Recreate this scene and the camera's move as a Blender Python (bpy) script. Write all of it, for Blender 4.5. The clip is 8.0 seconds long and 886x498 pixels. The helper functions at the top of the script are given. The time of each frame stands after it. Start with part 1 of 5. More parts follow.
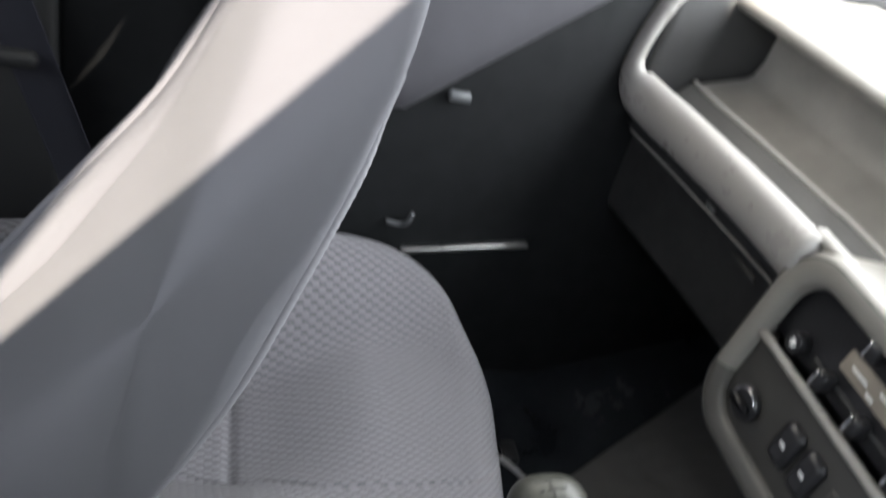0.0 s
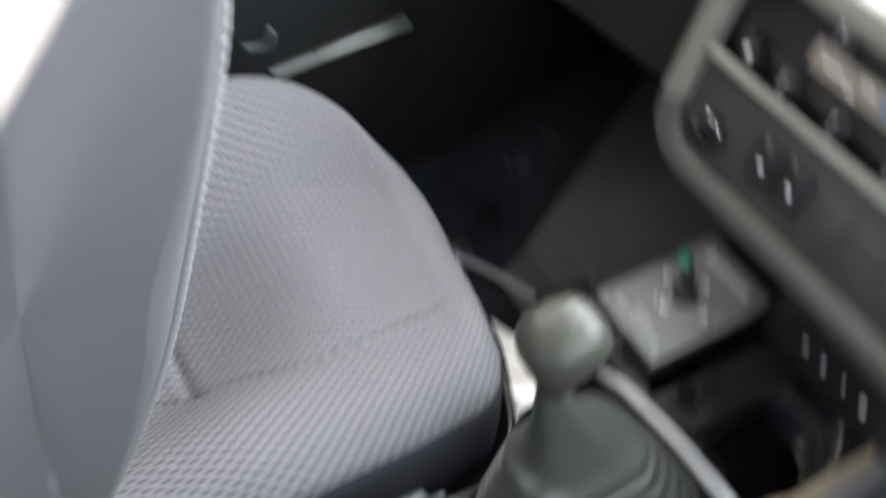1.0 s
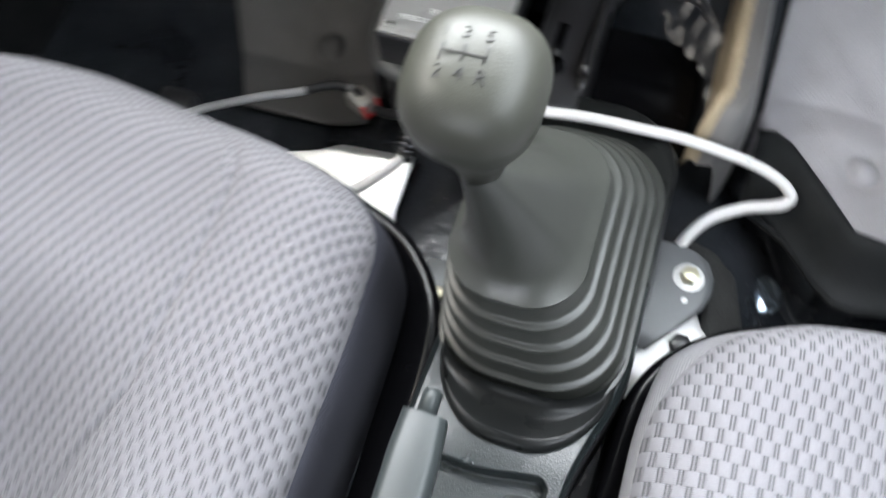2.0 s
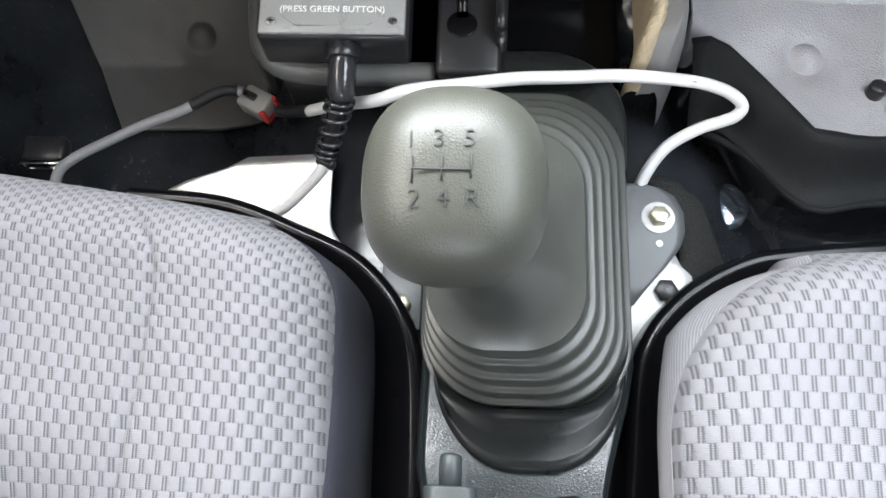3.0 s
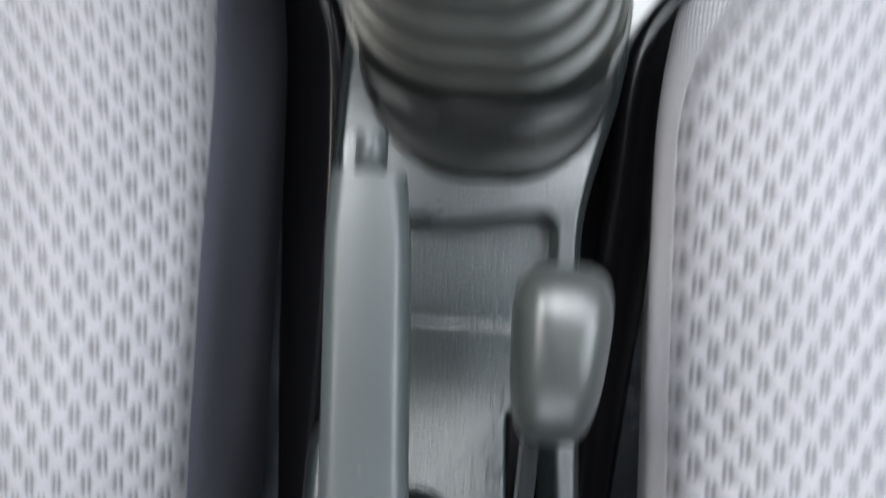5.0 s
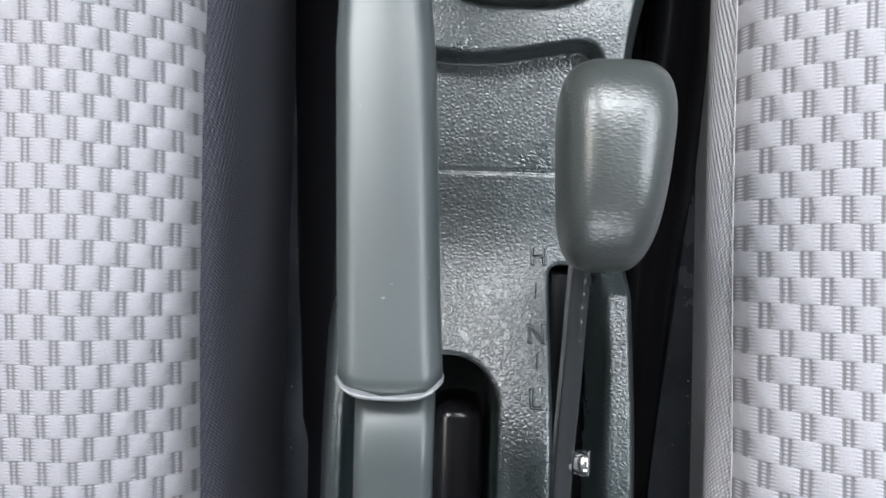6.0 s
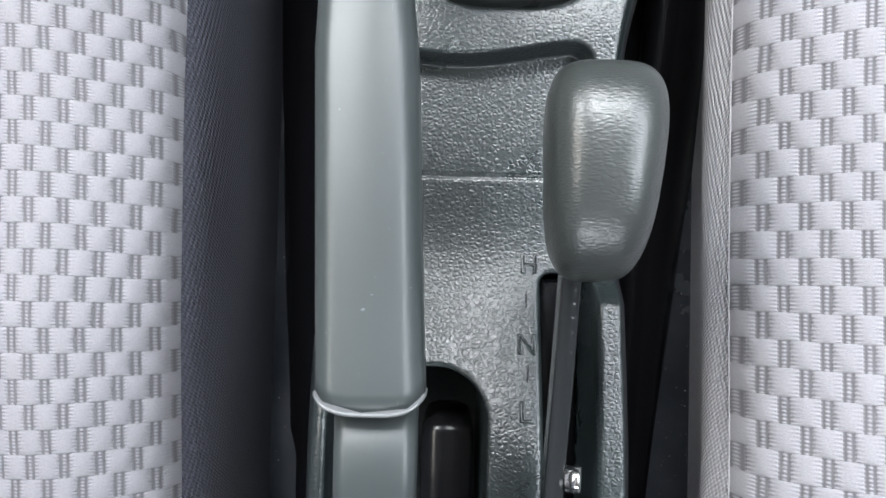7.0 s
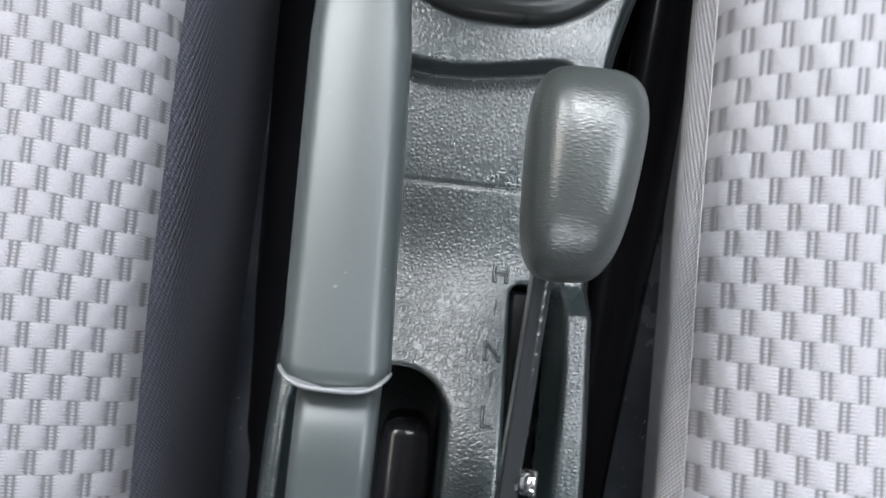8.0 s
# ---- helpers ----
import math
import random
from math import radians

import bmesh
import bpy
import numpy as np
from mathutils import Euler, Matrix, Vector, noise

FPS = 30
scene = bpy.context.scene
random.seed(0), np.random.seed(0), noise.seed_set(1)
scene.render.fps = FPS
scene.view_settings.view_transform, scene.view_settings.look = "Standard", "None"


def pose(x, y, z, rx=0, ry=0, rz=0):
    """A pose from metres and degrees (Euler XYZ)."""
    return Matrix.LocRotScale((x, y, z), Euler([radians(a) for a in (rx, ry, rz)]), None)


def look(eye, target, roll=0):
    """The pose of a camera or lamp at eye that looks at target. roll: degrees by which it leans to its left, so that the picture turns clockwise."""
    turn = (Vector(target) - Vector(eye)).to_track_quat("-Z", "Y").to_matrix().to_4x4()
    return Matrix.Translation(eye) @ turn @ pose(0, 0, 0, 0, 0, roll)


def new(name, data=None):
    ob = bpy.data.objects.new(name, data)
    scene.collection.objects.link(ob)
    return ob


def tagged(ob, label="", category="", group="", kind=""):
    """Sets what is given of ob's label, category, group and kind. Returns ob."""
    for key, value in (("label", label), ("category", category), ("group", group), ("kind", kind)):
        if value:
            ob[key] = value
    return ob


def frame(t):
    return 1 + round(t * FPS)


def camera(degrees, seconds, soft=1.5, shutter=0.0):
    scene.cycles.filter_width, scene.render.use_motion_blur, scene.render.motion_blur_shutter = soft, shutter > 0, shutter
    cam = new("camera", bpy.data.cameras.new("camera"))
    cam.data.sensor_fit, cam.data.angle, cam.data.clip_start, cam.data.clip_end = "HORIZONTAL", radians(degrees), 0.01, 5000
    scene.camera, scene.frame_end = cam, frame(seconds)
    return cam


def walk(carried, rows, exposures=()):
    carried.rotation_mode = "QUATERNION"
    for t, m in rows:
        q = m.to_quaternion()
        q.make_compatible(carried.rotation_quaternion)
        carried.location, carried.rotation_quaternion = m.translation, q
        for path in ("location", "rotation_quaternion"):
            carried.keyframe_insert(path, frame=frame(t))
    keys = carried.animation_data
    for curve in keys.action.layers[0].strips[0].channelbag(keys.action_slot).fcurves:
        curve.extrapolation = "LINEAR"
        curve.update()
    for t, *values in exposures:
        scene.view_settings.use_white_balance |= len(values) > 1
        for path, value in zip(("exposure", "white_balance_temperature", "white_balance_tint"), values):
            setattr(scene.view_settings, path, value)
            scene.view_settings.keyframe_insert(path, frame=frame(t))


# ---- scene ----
cam = camera(57.1, 8.0, 1.6, 1.0)
PATH = [
    (0, (0.339, -0.273, 0.883), (-1.188, 0.331, -0.259), 18.4),
    (0.5, (0.303, -0.294, 0.861), (-1.081, 0.412, -0.399), 16.9),
    (0.8, (0.272, -0.3, 0.839), (-1.009, 0.501, -0.472), 15.0),
    (1, (0.208, -0.257, 0.84), (-0.833, 0.531, -0.675), 9.8),
    (1.2, (0.196, -0.262, 0.801), (-0.712, 0.555, -0.783), 3.1),
    (1.5, (0.128, -0.239, 0.73), (-0.537, 0.562, -0.978), -2.2),
    (1.7, (0.096, -0.222, 0.683), (-0.42, 0.62, -1.056), -2.7),
    (2.8, (0.015, -0.092, 0.632), (-0.073, 0.553, -1.259), -6.0),
    (3, (0.013, -0.091, 0.632), (-0.064, 0.541, -1.264), -5.4),
    (3.5, (0.013, -0.087, 0.633), (-0.056, 0.529, -1.268), -5.5),
    (4, (0.012, -0.082, 0.628), (-0.051, 0.515, -1.28), -6.0),
    (4.5, (0.018, -0.098, 0.614), (-0.026, 0.394, -1.324), -3.9),
    (4.7, (0.009, -0.105, 0.559), (0.04, 0.229, -1.413), 7.9),
    (5, (0.024, -0.124, 0.489), (0.069, 0.049, -1.503), 17.8),
    (5.2, (0.018, -0.141, 0.476), (0.052, -0.072, -1.522), 27.7),
    (6.3, (0.029, -0.167, 0.442), (0.002, -0.086, -1.557), -16.7),
    (6.5, (0.03, -0.165, 0.44), (0.006, -0.077, -1.557), -13.5),
    (7, (0.03, -0.165, 0.439), (0.008, -0.079, -1.559), -12.9),
    (7.5, (0.032, -0.165, 0.436), (0.029, -0.093, -1.562), 0.3),
    (8, (0.03, -0.181, 0.441), (0.07, 0.023, -1.549), 17.3),
]
EXPOSURES = [(0.0, 1.73), (0.5, 2.12), (0.8, 2.24), (1.5, 2.58), (3.0, 2.98), (3.6, 2.94), (4.5, 2.76), (5.0, 2.74), (5.2, 2.95), (6.5, 2.95), (8.0, 2.92)]
walk(cam, [(t, look(eye, aim, roll)) for t, eye, aim, roll in PATH], EXPOSURES)

# ---- light ----
SUN_ELEVATION, SUN_AZIMUTH = 25.0, 80.0  # degrees; azimuth from straight ahead towards the right
world = bpy.data.worlds.new("sky")
scene.world = world
world.use_nodes = True
wn = world.node_tree.nodes
sky = wn.new("ShaderNodeTexSky")
sky.sky_type, sky.sun_disc = "NISHITA", False
sky.sun_elevation, sky.sun_rotation = radians(SUN_ELEVATION), radians(SUN_AZIMUTH)
wn["Background"].inputs[1].default_value = 0.06
world.node_tree.links.new(sky.outputs[0], wn["Background"].inputs[0])
sun_data = bpy.data.lights.new("sun", "SUN")
sun_data.energy, sun_data.angle, sun_data.color = 5.0, radians(0.53), (1.0, 0.90, 0.76)
sun = new("sun", sun_data)
se, sa = radians(SUN_ELEVATION), radians(SUN_AZIMUTH)
sun_way = Vector((math.cos(se) * math.sin(sa), math.cos(se) * math.cos(sa), math.sin(se)))
sun.matrix_world = look(sun_way * 5, (0, 0, 0))


def area_light(name, m, w, h, watts, color=(0.95, 0.97, 1.0)):
    """An area lamp standing in for daylight from one side of the cabin."""
    data = bpy.data.lights.new(name, "AREA")
    data.shape, data.size, data.size_y, data.energy = "RECTANGLE", w, h, watts
    data.color = color
    new(name, data).matrix_world = m


area_light("windscreen_daylight", look((-0.16, 0.57, 0.87), (-0.08, -0.05, 0.33)), 0.95, 0.50, 8.0, (0.93, 0.965, 0.99))
area_light("right_window_daylight", look((0.545, 0.06, 0.93), (0.0, 0.0, 0.35)), 0.95, 0.30, 1.9, (0.86, 0.93, 1.0))
# Unseen fill from behind, added to brighten the dashboard.
area_light("rear_fill", look((0.0, -1.42, 1.0), (0.0, 0.0, 0.5)), 1.0, 0.3, 1.7)
area_light("left_window_daylight", look((-0.66, -0.1, 0.92), (0.0, -0.1, 0.35)), 0.8, 0.34, 1.7, (1.0, 0.94, 0.84))


# ---- materials ----
class Nodes:
    """A material's node tree with short calls for sums."""

    def __init__(self, name):
        self.mat = bpy.data.materials.new(name)
        self.mat.use_nodes = True
        self.tree = self.mat.node_tree
        self.shader = self.tree.nodes["Principled BSDF"]
        self.coord = self.tree.nodes.new("ShaderNodeTexCoord")

    def link(self, a, b):
        self.tree.links.new(a, b)

    def put(self, socket, value):
        if isinstance(value, bpy.types.NodeSocket):
            self.link(value, socket)
        else:
            socket.default_value = value

    def math(self, op, a, b=0.0, c=0.0):
        n = self.tree.nodes.new("ShaderNodeMath")
        n.operation = op
        for k, v in enumerate((a, b, c)):
            self.put(n.inputs[k], v)
        return n.outputs[0]

    def noise(self, scale, detail=3.0, where=None, rough=0.55):
        n = self.tree.nodes.new("ShaderNodeTexNoise")
        n.inputs["Scale"].default_value, n.inputs["Detail"].default_value = scale, detail
        n.inputs["Roughness"].default_value = rough
        self.link(where or self.coord.outputs["Object"], n.inputs["Vector"])
        return n.outputs["Fac"]

    def cells(self, scale, where=None, feature="F1"):
        n = self.tree.nodes.new("ShaderNodeTexVoronoi")
        n.feature = feature
        n.inputs["Scale"].default_value = scale
        self.link(where or self.coord.outputs["Object"], n.inputs["Vector"])
        return n.outputs["Distance"]

    def ramp(self, value, low, high, a, b):
        n = self.tree.nodes.new("ShaderNodeMapRange")
        self.put(n.inputs[0], value)
        for k, v in zip((1, 2, 3, 4), (low, high, a, b)):
            self.put(n.inputs[k], v)
        return n.outputs[0]

    def mix(self, value, a, b):
        n = self.tree.nodes.new("ShaderNodeMix")
        n.data_type = "RGBA"
        self.put(n.inputs[0], value)
        self.put(n.inputs[6], a if isinstance(a, bpy.types.NodeSocket) else (*a, 1))
        self.put(n.inputs[7], b if isinstance(b, bpy.types.NodeSocket) else (*b, 1))
        return n.outputs[2]

    def bump(self, height, distance, strength=1.0):
        n = self.tree.nodes.new("ShaderNodeBump")
        n.inputs["Strength"].default_value, n.inputs["Distance"].default_value = strength, distance
        self.link(height, n.inputs["Height"])
        self.link(n.outputs[0], self.shader.inputs["Normal"])

    def finish(self, color=None, rough=None, metal=None):
        for key, v in (("Base Color", color), ("Roughness", rough), ("Metallic", metal)):
            if v is not None:
                self.put(self.shader.inputs[key], (*v, 1) if isinstance(v, tuple) else v)
        return self.mat


def plain(name, color, rough=0.5, metal=0.0, grain=300.0, depth=0.0002, spread=0.25):
    """Paint, moulded plastic or metal with faint blotches, uneven gloss and fine grain."""
    n = Nodes(name)
    dark = tuple(c * (1 - spread) for c in color)
    tone = n.ramp(n.noise(14.0, 5.0), 0.3, 0.7, 0.0, 1.0)
    speck = n.noise(grain, 2.0)
    n.bump(speck, depth)
    return n.finish(n.mix(tone, dark, color), n.ramp(n.noise(40.0, 4.0), 0.2, 0.8, max(rough - 0.35 * spread, 0.03), min(rough + 0.4 * spread, 1.0)), metal)


def leather_grain(name, color, rough, scale, depth, stretch=(1.0, 1.0, 1.0), gloss=0.5):
    """Moulded plastic with a leather grain: soft pebbles parted by thin creases."""
    n = Nodes(name)
    warp = n.tree.nodes.new("ShaderNodeVectorMath")
    warp.operation = "MULTIPLY_ADD"
    soft = n.tree.nodes.new("ShaderNodeTexNoise")
    soft.inputs["Scale"].default_value = scale * 0.5
    n.link(n.coord.outputs["Object"], soft.inputs["Vector"])
    n.link(soft.outputs["Color"], warp.inputs[0])
    warp.inputs[1].default_value = (0.7 / scale,) * 3
    n.link(n.coord.outputs["Object"], warp.inputs[2])
    pull = n.tree.nodes.new("ShaderNodeVectorMath")
    pull.operation = "MULTIPLY"
    n.link(warp.outputs[0], pull.inputs[0])
    pull.inputs[1].default_value = stretch
    edge = n.cells(scale, pull.outputs[0], "DISTANCE_TO_EDGE")
    crease = n.tree.nodes.new("ShaderNodeMapRange")
    crease.interpolation_type = "SMOOTHERSTEP"
    n.link(edge, crease.inputs[0])
    crease.inputs[1].default_value, crease.inputs[2].default_value = -0.05, 0.42
    round_top = n.math("SUBTRACT", 1.0, n.math("POWER", n.cells(scale, pull.outputs[0]), 2.0))
    height = n.math("ADD", crease.outputs[0], n.math("MULTIPLY", round_top, 0.35))
    height = n.math("ADD", height, n.math("MULTIPLY", n.noise(scale * 0.35, 3.0), 0.3))
    n.bump(height, depth)
    tone = n.ramp(n.noise(22.0, 5.0), 0.3, 0.7, 0.82, 1.15)
    stain = n.ramp(n.noise(9.0, 4.0), 0.35, 0.7, 0.0, 1.0)
    base = n.mix(stain, tuple(c * 0.86 for c in color), color)
    n.shader.inputs["Specular IOR Level"].default_value = gloss
    return n.finish(base, n.math("MULTIPLY", tone, rough))


def worn(name, color, rough):
    """Handled smooth plastic with pale nicks, hairline scratches and polished patches."""
    n = Nodes(name)
    tone = n.ramp(n.noise(30.0, 5.0), 0.15, 0.85, 0.0, 1.0)
    nick = n.ramp(n.noise(420.0, 2.0), 0.74, 0.78, 0.0, 0.75)
    turn = n.tree.nodes.new("ShaderNodeMapping")
    turn.inputs["Rotation"].default_value = (0, 0, 0.5)
    turn.inputs["Scale"].default_value = (2600.0, 160.0, 160.0)
    n.link(n.coord.outputs["Object"], turn.inputs["Vector"])
    scratch = n.ramp(n.noise(1.0, 2.0, turn.outputs[0]), 0.74, 0.78, 0.0, 0.5)
    mark = n.math("MAXIMUM", nick, scratch)
    base = n.mix(tone, tuple(c * 0.82 for c in color), color)
    n.bump(n.math("ADD", n.math("MULTIPLY", n.noise(900.0, 2.0), 0.25), n.math("MULTIPLY", n.noise(25.0, 2.0), 1.2)), 0.00004)
    return n.finish(n.mix(mark, base, tuple(min(c * 3.0, 0.6) for c in color)), n.ramp(n.noise(45.0, 2.0), 0.1, 0.9, rough - 0.02, rough + 0.04))


def woven(name, light, dark, wide=0.0101, tall=0.0089):
    """Seat cloth: pillowy blocks in staggered rows, with a narrow ladder of open weave between them."""
    n = Nodes(name)
    sep = n.tree.nodes.new("ShaderNodeSeparateXYZ")
    n.link(n.coord.outputs["UV"], sep.inputs[0])
    wob = n.ramp(n.noise(30.0, 2.0), 0.0, 1.0, -0.12, 0.12)
    v = n.math("ADD", n.math("DIVIDE", sep.outputs[1], tall), wob)
    row = n.math("FLOOR", v)
    u = n.math("ADD", n.math("DIVIDE", sep.outputs[0], wide), n.math("MULTIPLY", row, 0.5))
    u = n.math("ADD", u, n.math("MULTIPLY", wob, 0.5))
    fu, fv = n.math("FRACT", u), n.math("FRACT", v)
    open_part = 0.32
    gap = n.math("LESS_THAN", fu, open_part)
    across = n.math("SINE", n.math("MULTIPLY", n.math("DIVIDE", n.math("SUBTRACT", fu, open_part), 1 - open_part), math.pi))
    across = n.math("POWER", n.math("MAXIMUM", across, 0.0), 0.5)
    along = n.math("POWER", n.math("MAXIMUM", n.math("SINE", n.math("MULTIPLY", fv, math.pi)), 0.0), 0.42)
    along = n.math("ADD", n.math("MULTIPLY", along, 0.6), 0.4)
    rib = n.math("SINE", n.math("MULTIPLY", fv, math.pi * 14))
    slots = n.math("COSINE", n.math("MULTIPLY", n.math("SUBTRACT", fu, open_part / 2), math.pi * 2 * 1.7 / open_part))
    threads = n.math("MULTIPLY", n.math("ADD", n.math("MULTIPLY", slots, 0.5), 0.5), n.math("ADD", n.math("MULTIPLY", rib, 0.35), 0.65))
    pillow = n.math("MULTIPLY", across, along)
    frayed = n.math("MULTIPLY", n.math("SUBTRACT", 1.0, across), n.math("MULTIPLY", rib, 0.16))
    raised = n.math("ADD", n.math("ADD", n.math("MULTIPLY", pillow, 0.75), 0.25), frayed)
    low = n.math("MULTIPLY", threads, 0.28)
    height = n.math("ADD", n.math("MULTIPLY", raised, n.math("SUBTRACT", 1.0, gap)), n.math("MULTIPLY", low, gap))
    height = n.math("ADD", height, n.math("MULTIPLY", n.noise(2500.0, 2.0), 0.12))
    n.bump(height, 0.0013)
    tone = n.ramp(n.noise(9.0, 3.0), 0.3, 0.7, 0.0, 1.0)
    fibre = n.ramp(n.noise(1800.0, 2.0), 0.3, 0.7, 0.0, 1.0)
    block = n.mix(tone, tuple(c * 0.92 for c in light), light)
    block = n.mix(n.math("MULTIPLY", fibre, 0.6), block, tuple(c * 0.72 for c in light))
    # Soft shade between the rows, mixed into the block colour.
    row_shade = n.ramp(along, 0.5, 0.9, 0.15, 0.0)
    block = n.mix(row_shade, block, tuple(c * 0.60 for c in light))
    bars = n.ramp(threads, 0.0, 0.75, 0.0, 1.0)
    color = n.mix(gap, block, n.mix(bars, dark, tuple(c * 0.92 for c in light)))
    n.shader.inputs["Sheen Weight"].default_value = 0.05
    return n.finish(color, 0.88)


def knit(name, color, pitch=0.0013, sheen=0.0, lift=1.5, depth=0.0004):
    """Plain upholstery cloth with small staggered stitches."""
    n = Nodes(name)
    sep = n.tree.nodes.new("ShaderNodeSeparateXYZ")
    n.link(n.coord.outputs["UV"], sep.inputs[0])
    k = 2 * math.pi / pitch
    slant = n.math("ADD", sep.outputs[0], n.math("MULTIPLY", sep.outputs[1], 0.5))
    a = n.math("SINE", n.math("MULTIPLY", slant, k))
    b = n.math("SINE", n.math("MULTIPLY", sep.outputs[1], k * 0.8))
    stitch = n.ramp(n.math("MULTIPLY", a, b), -0.6, 0.8, 0.0, 1.0)
    h = n.math("ADD", stitch, n.math("MULTIPLY", n.noise(1400.0), 0.6))
    n.bump(h, depth)
    tone = n.ramp(n.noise(7.0, 4.0), 0.3, 0.7, 0.0, 1.0)
    n.shader.inputs["Sheen Weight"].default_value = sheen
    base = n.mix(tone, tuple(c * 0.88 for c in color), color)
    return n.finish(n.mix(n.math("MULTIPLY", stitch, 0.8), base, tuple(c * lift for c in color)), 0.9)


CLOTH = woven("woven_cloth", (0.240, 0.234, 0.252), (0.082, 0.080, 0.087))
SIDE_CLOTH = knit("side_cloth", (0.155, 0.152, 0.168), 0.0014, 0.1)
# Shade is put into this colour: a darkened copy of the grey side cloth.
SHADED_CLOTH = knit("shaded_cloth", (0.026, 0.027, 0.037), 0.0021, 0.0, 2.3, 0.0007)
BRAID = knit("braided_piping_cloth", (0.20, 0.196, 0.208), 0.002)
STRIP_CLOTH = knit("inner_side_cloth", (0.26, 0.256, 0.268), 0.0020, 0.0, 2.0, 0.0010)
CONSOLE = leather_grain("grained_console_plastic", (0.016, 0.022, 0.023), 0.305, 540.0, 0.00008, (1.0, 1.25, 1.0), 0.68)
TRIM = leather_grain("grained_trim_plastic", (0.035, 0.036, 0.037), 0.5, 500.0, 0.00015)
BLACK = plain("black_moulded_plastic", (0.022, 0.022, 0.024), 0.30, spread=0.08)
GLOSS = plain("glossy_black_plastic", (0.005, 0.005, 0.006), 0.20, grain=120.0, depth=0.0001)
GLOSS.node_tree.nodes["Principled BSDF"].inputs["Specular IOR Level"].default_value = 0.22
RUBBER = plain("dark_rubber", (0.046, 0.048, 0.043), 0.32, grain=700.0, depth=0.0001, spread=0.12)
KNOB = leather_grain("knob_plastic", (0.050, 0.051, 0.042), 0.38, 950.0, 0.00004, (1.0, 1.0, 1.0), 0.38)
KNOB_DARK = leather_grain("dark_knob_plastic", (0.032, 0.036, 0.035), 0.33, 620.0, 0.00004, (0.6, 1.7, 1.0), 0.6)
GRIP = worn("grip_plastic", (0.036, 0.043, 0.044), 0.37)
GRIP.node_tree.nodes["Principled BSDF"].inputs["Specular IOR Level"].default_value = 0.40
INK = plain("engraved_ink", (0.03, 0.03, 0.03), 0.7)
WHITE_INK = plain("white_print", (0.8, 0.8, 0.8), 0.5, spread=0.05)
BRACKET = plain("grey_painted_plate", (0.13, 0.135, 0.14), 0.40, 0.2, spread=0.1)
GLAND = plain("glossy_gland_plastic", (0.03, 0.03, 0.032), 0.10, spread=0.05)
BLADE = plain("black_lever_steel", (0.022, 0.024, 0.026), 0.16, 0.3, spread=0.15)
SPRING = plain("dark_spring_wire", (0.07, 0.07, 0.075), 0.18, 0.6)
TAN = plain("frayed_tan_board", (0.42, 0.34, 0.23), 0.85, grain=260.0, depth=0.002)
STEEL = plain("zinc_steel", (0.60, 0.60, 0.58), 0.32, 0.9)
ZINC = plain("bright_zinc", (0.78, 0.78, 0.77), 0.45, 0.25, spread=0.1)
CHROME = plain("chrome", (0.8, 0.8, 0.8), 0.12, 1.0)
BRASS = plain("passivated_bolt", (0.72, 0.68, 0.50), 0.3, 0.9)


def hazed_paint(name, color, haze):
    """Glossy black paint with wiped arcs and pale specks; the uneven dust film also paints in cloudy reflections."""
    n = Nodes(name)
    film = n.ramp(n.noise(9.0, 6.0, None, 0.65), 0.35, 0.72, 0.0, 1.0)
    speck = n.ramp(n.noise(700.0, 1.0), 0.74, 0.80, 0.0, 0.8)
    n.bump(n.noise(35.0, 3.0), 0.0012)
    base = n.mix(film, color, haze)
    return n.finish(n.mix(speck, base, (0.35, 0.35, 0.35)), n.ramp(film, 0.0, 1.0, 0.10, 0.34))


PAINTED = hazed_paint("black_floor_paint", (0.012, 0.014, 0.017), (0.036, 0.039, 0.045))
WHITE_SHEET = plain("glare_sheet_metal", (0.93, 0.93, 0.92), 0.42, 0.9, grain=80.0, spread=0.06)
DOOR_PAD = leather_grain("grey_door_vinyl", (0.092, 0.090, 0.100), 0.8, 420.0, 0.00012, (1.0, 1.0, 1.0), 0.2)
DOOR_LOW = leather_grain("black_door_plastic", (0.010, 0.011, 0.012), 0.75, 500.0, 0.0001, (1.0, 1.0, 1.0), 0.25)
SHELF_GREY = plain("grey_shelf_plastic", (0.36, 0.345, 0.32), 0.5, grain=700.0)
FLANGE = plain("black_rubber", (0.013, 0.014, 0.014), 0.30, grain=700.0, depth=0.0001)
FLANGE.node_tree.nodes["Principled BSDF"].inputs["Specular IOR Level"].default_value = 0.2
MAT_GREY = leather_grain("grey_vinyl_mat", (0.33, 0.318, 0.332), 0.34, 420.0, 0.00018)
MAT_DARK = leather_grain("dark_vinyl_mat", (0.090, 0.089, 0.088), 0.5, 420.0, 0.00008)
FOAM = plain("black_foam", (0.040, 0.040, 0.039), 0.95, grain=520.0, depth=0.004, spread=0.5)
CABLE = plain("white_cable_sheath", (0.78, 0.77, 0.76), 0.40, spread=0.08)
CABLE_GREY = plain("grey_cable_sheath", (0.36, 0.36, 0.37), 0.42)
PLUG_GREY = plain("grey_connector_plastic", (0.33, 0.32, 0.30), 0.5)
PLUG_RED = plain("red_connector_plastic", (0.55, 0.03, 0.03), 0.45)
GREEN = plain("green_button_plastic", (0.05, 0.30, 0.22), 0.35)
BOX_FACE = plain("satin_box_face", (0.29, 0.29, 0.283), 0.28, spread=0.08)
RIM_GREY = leather_grain("grained_rim_plastic", (0.085, 0.086, 0.084), 0.45, 600.0, 0.00008)
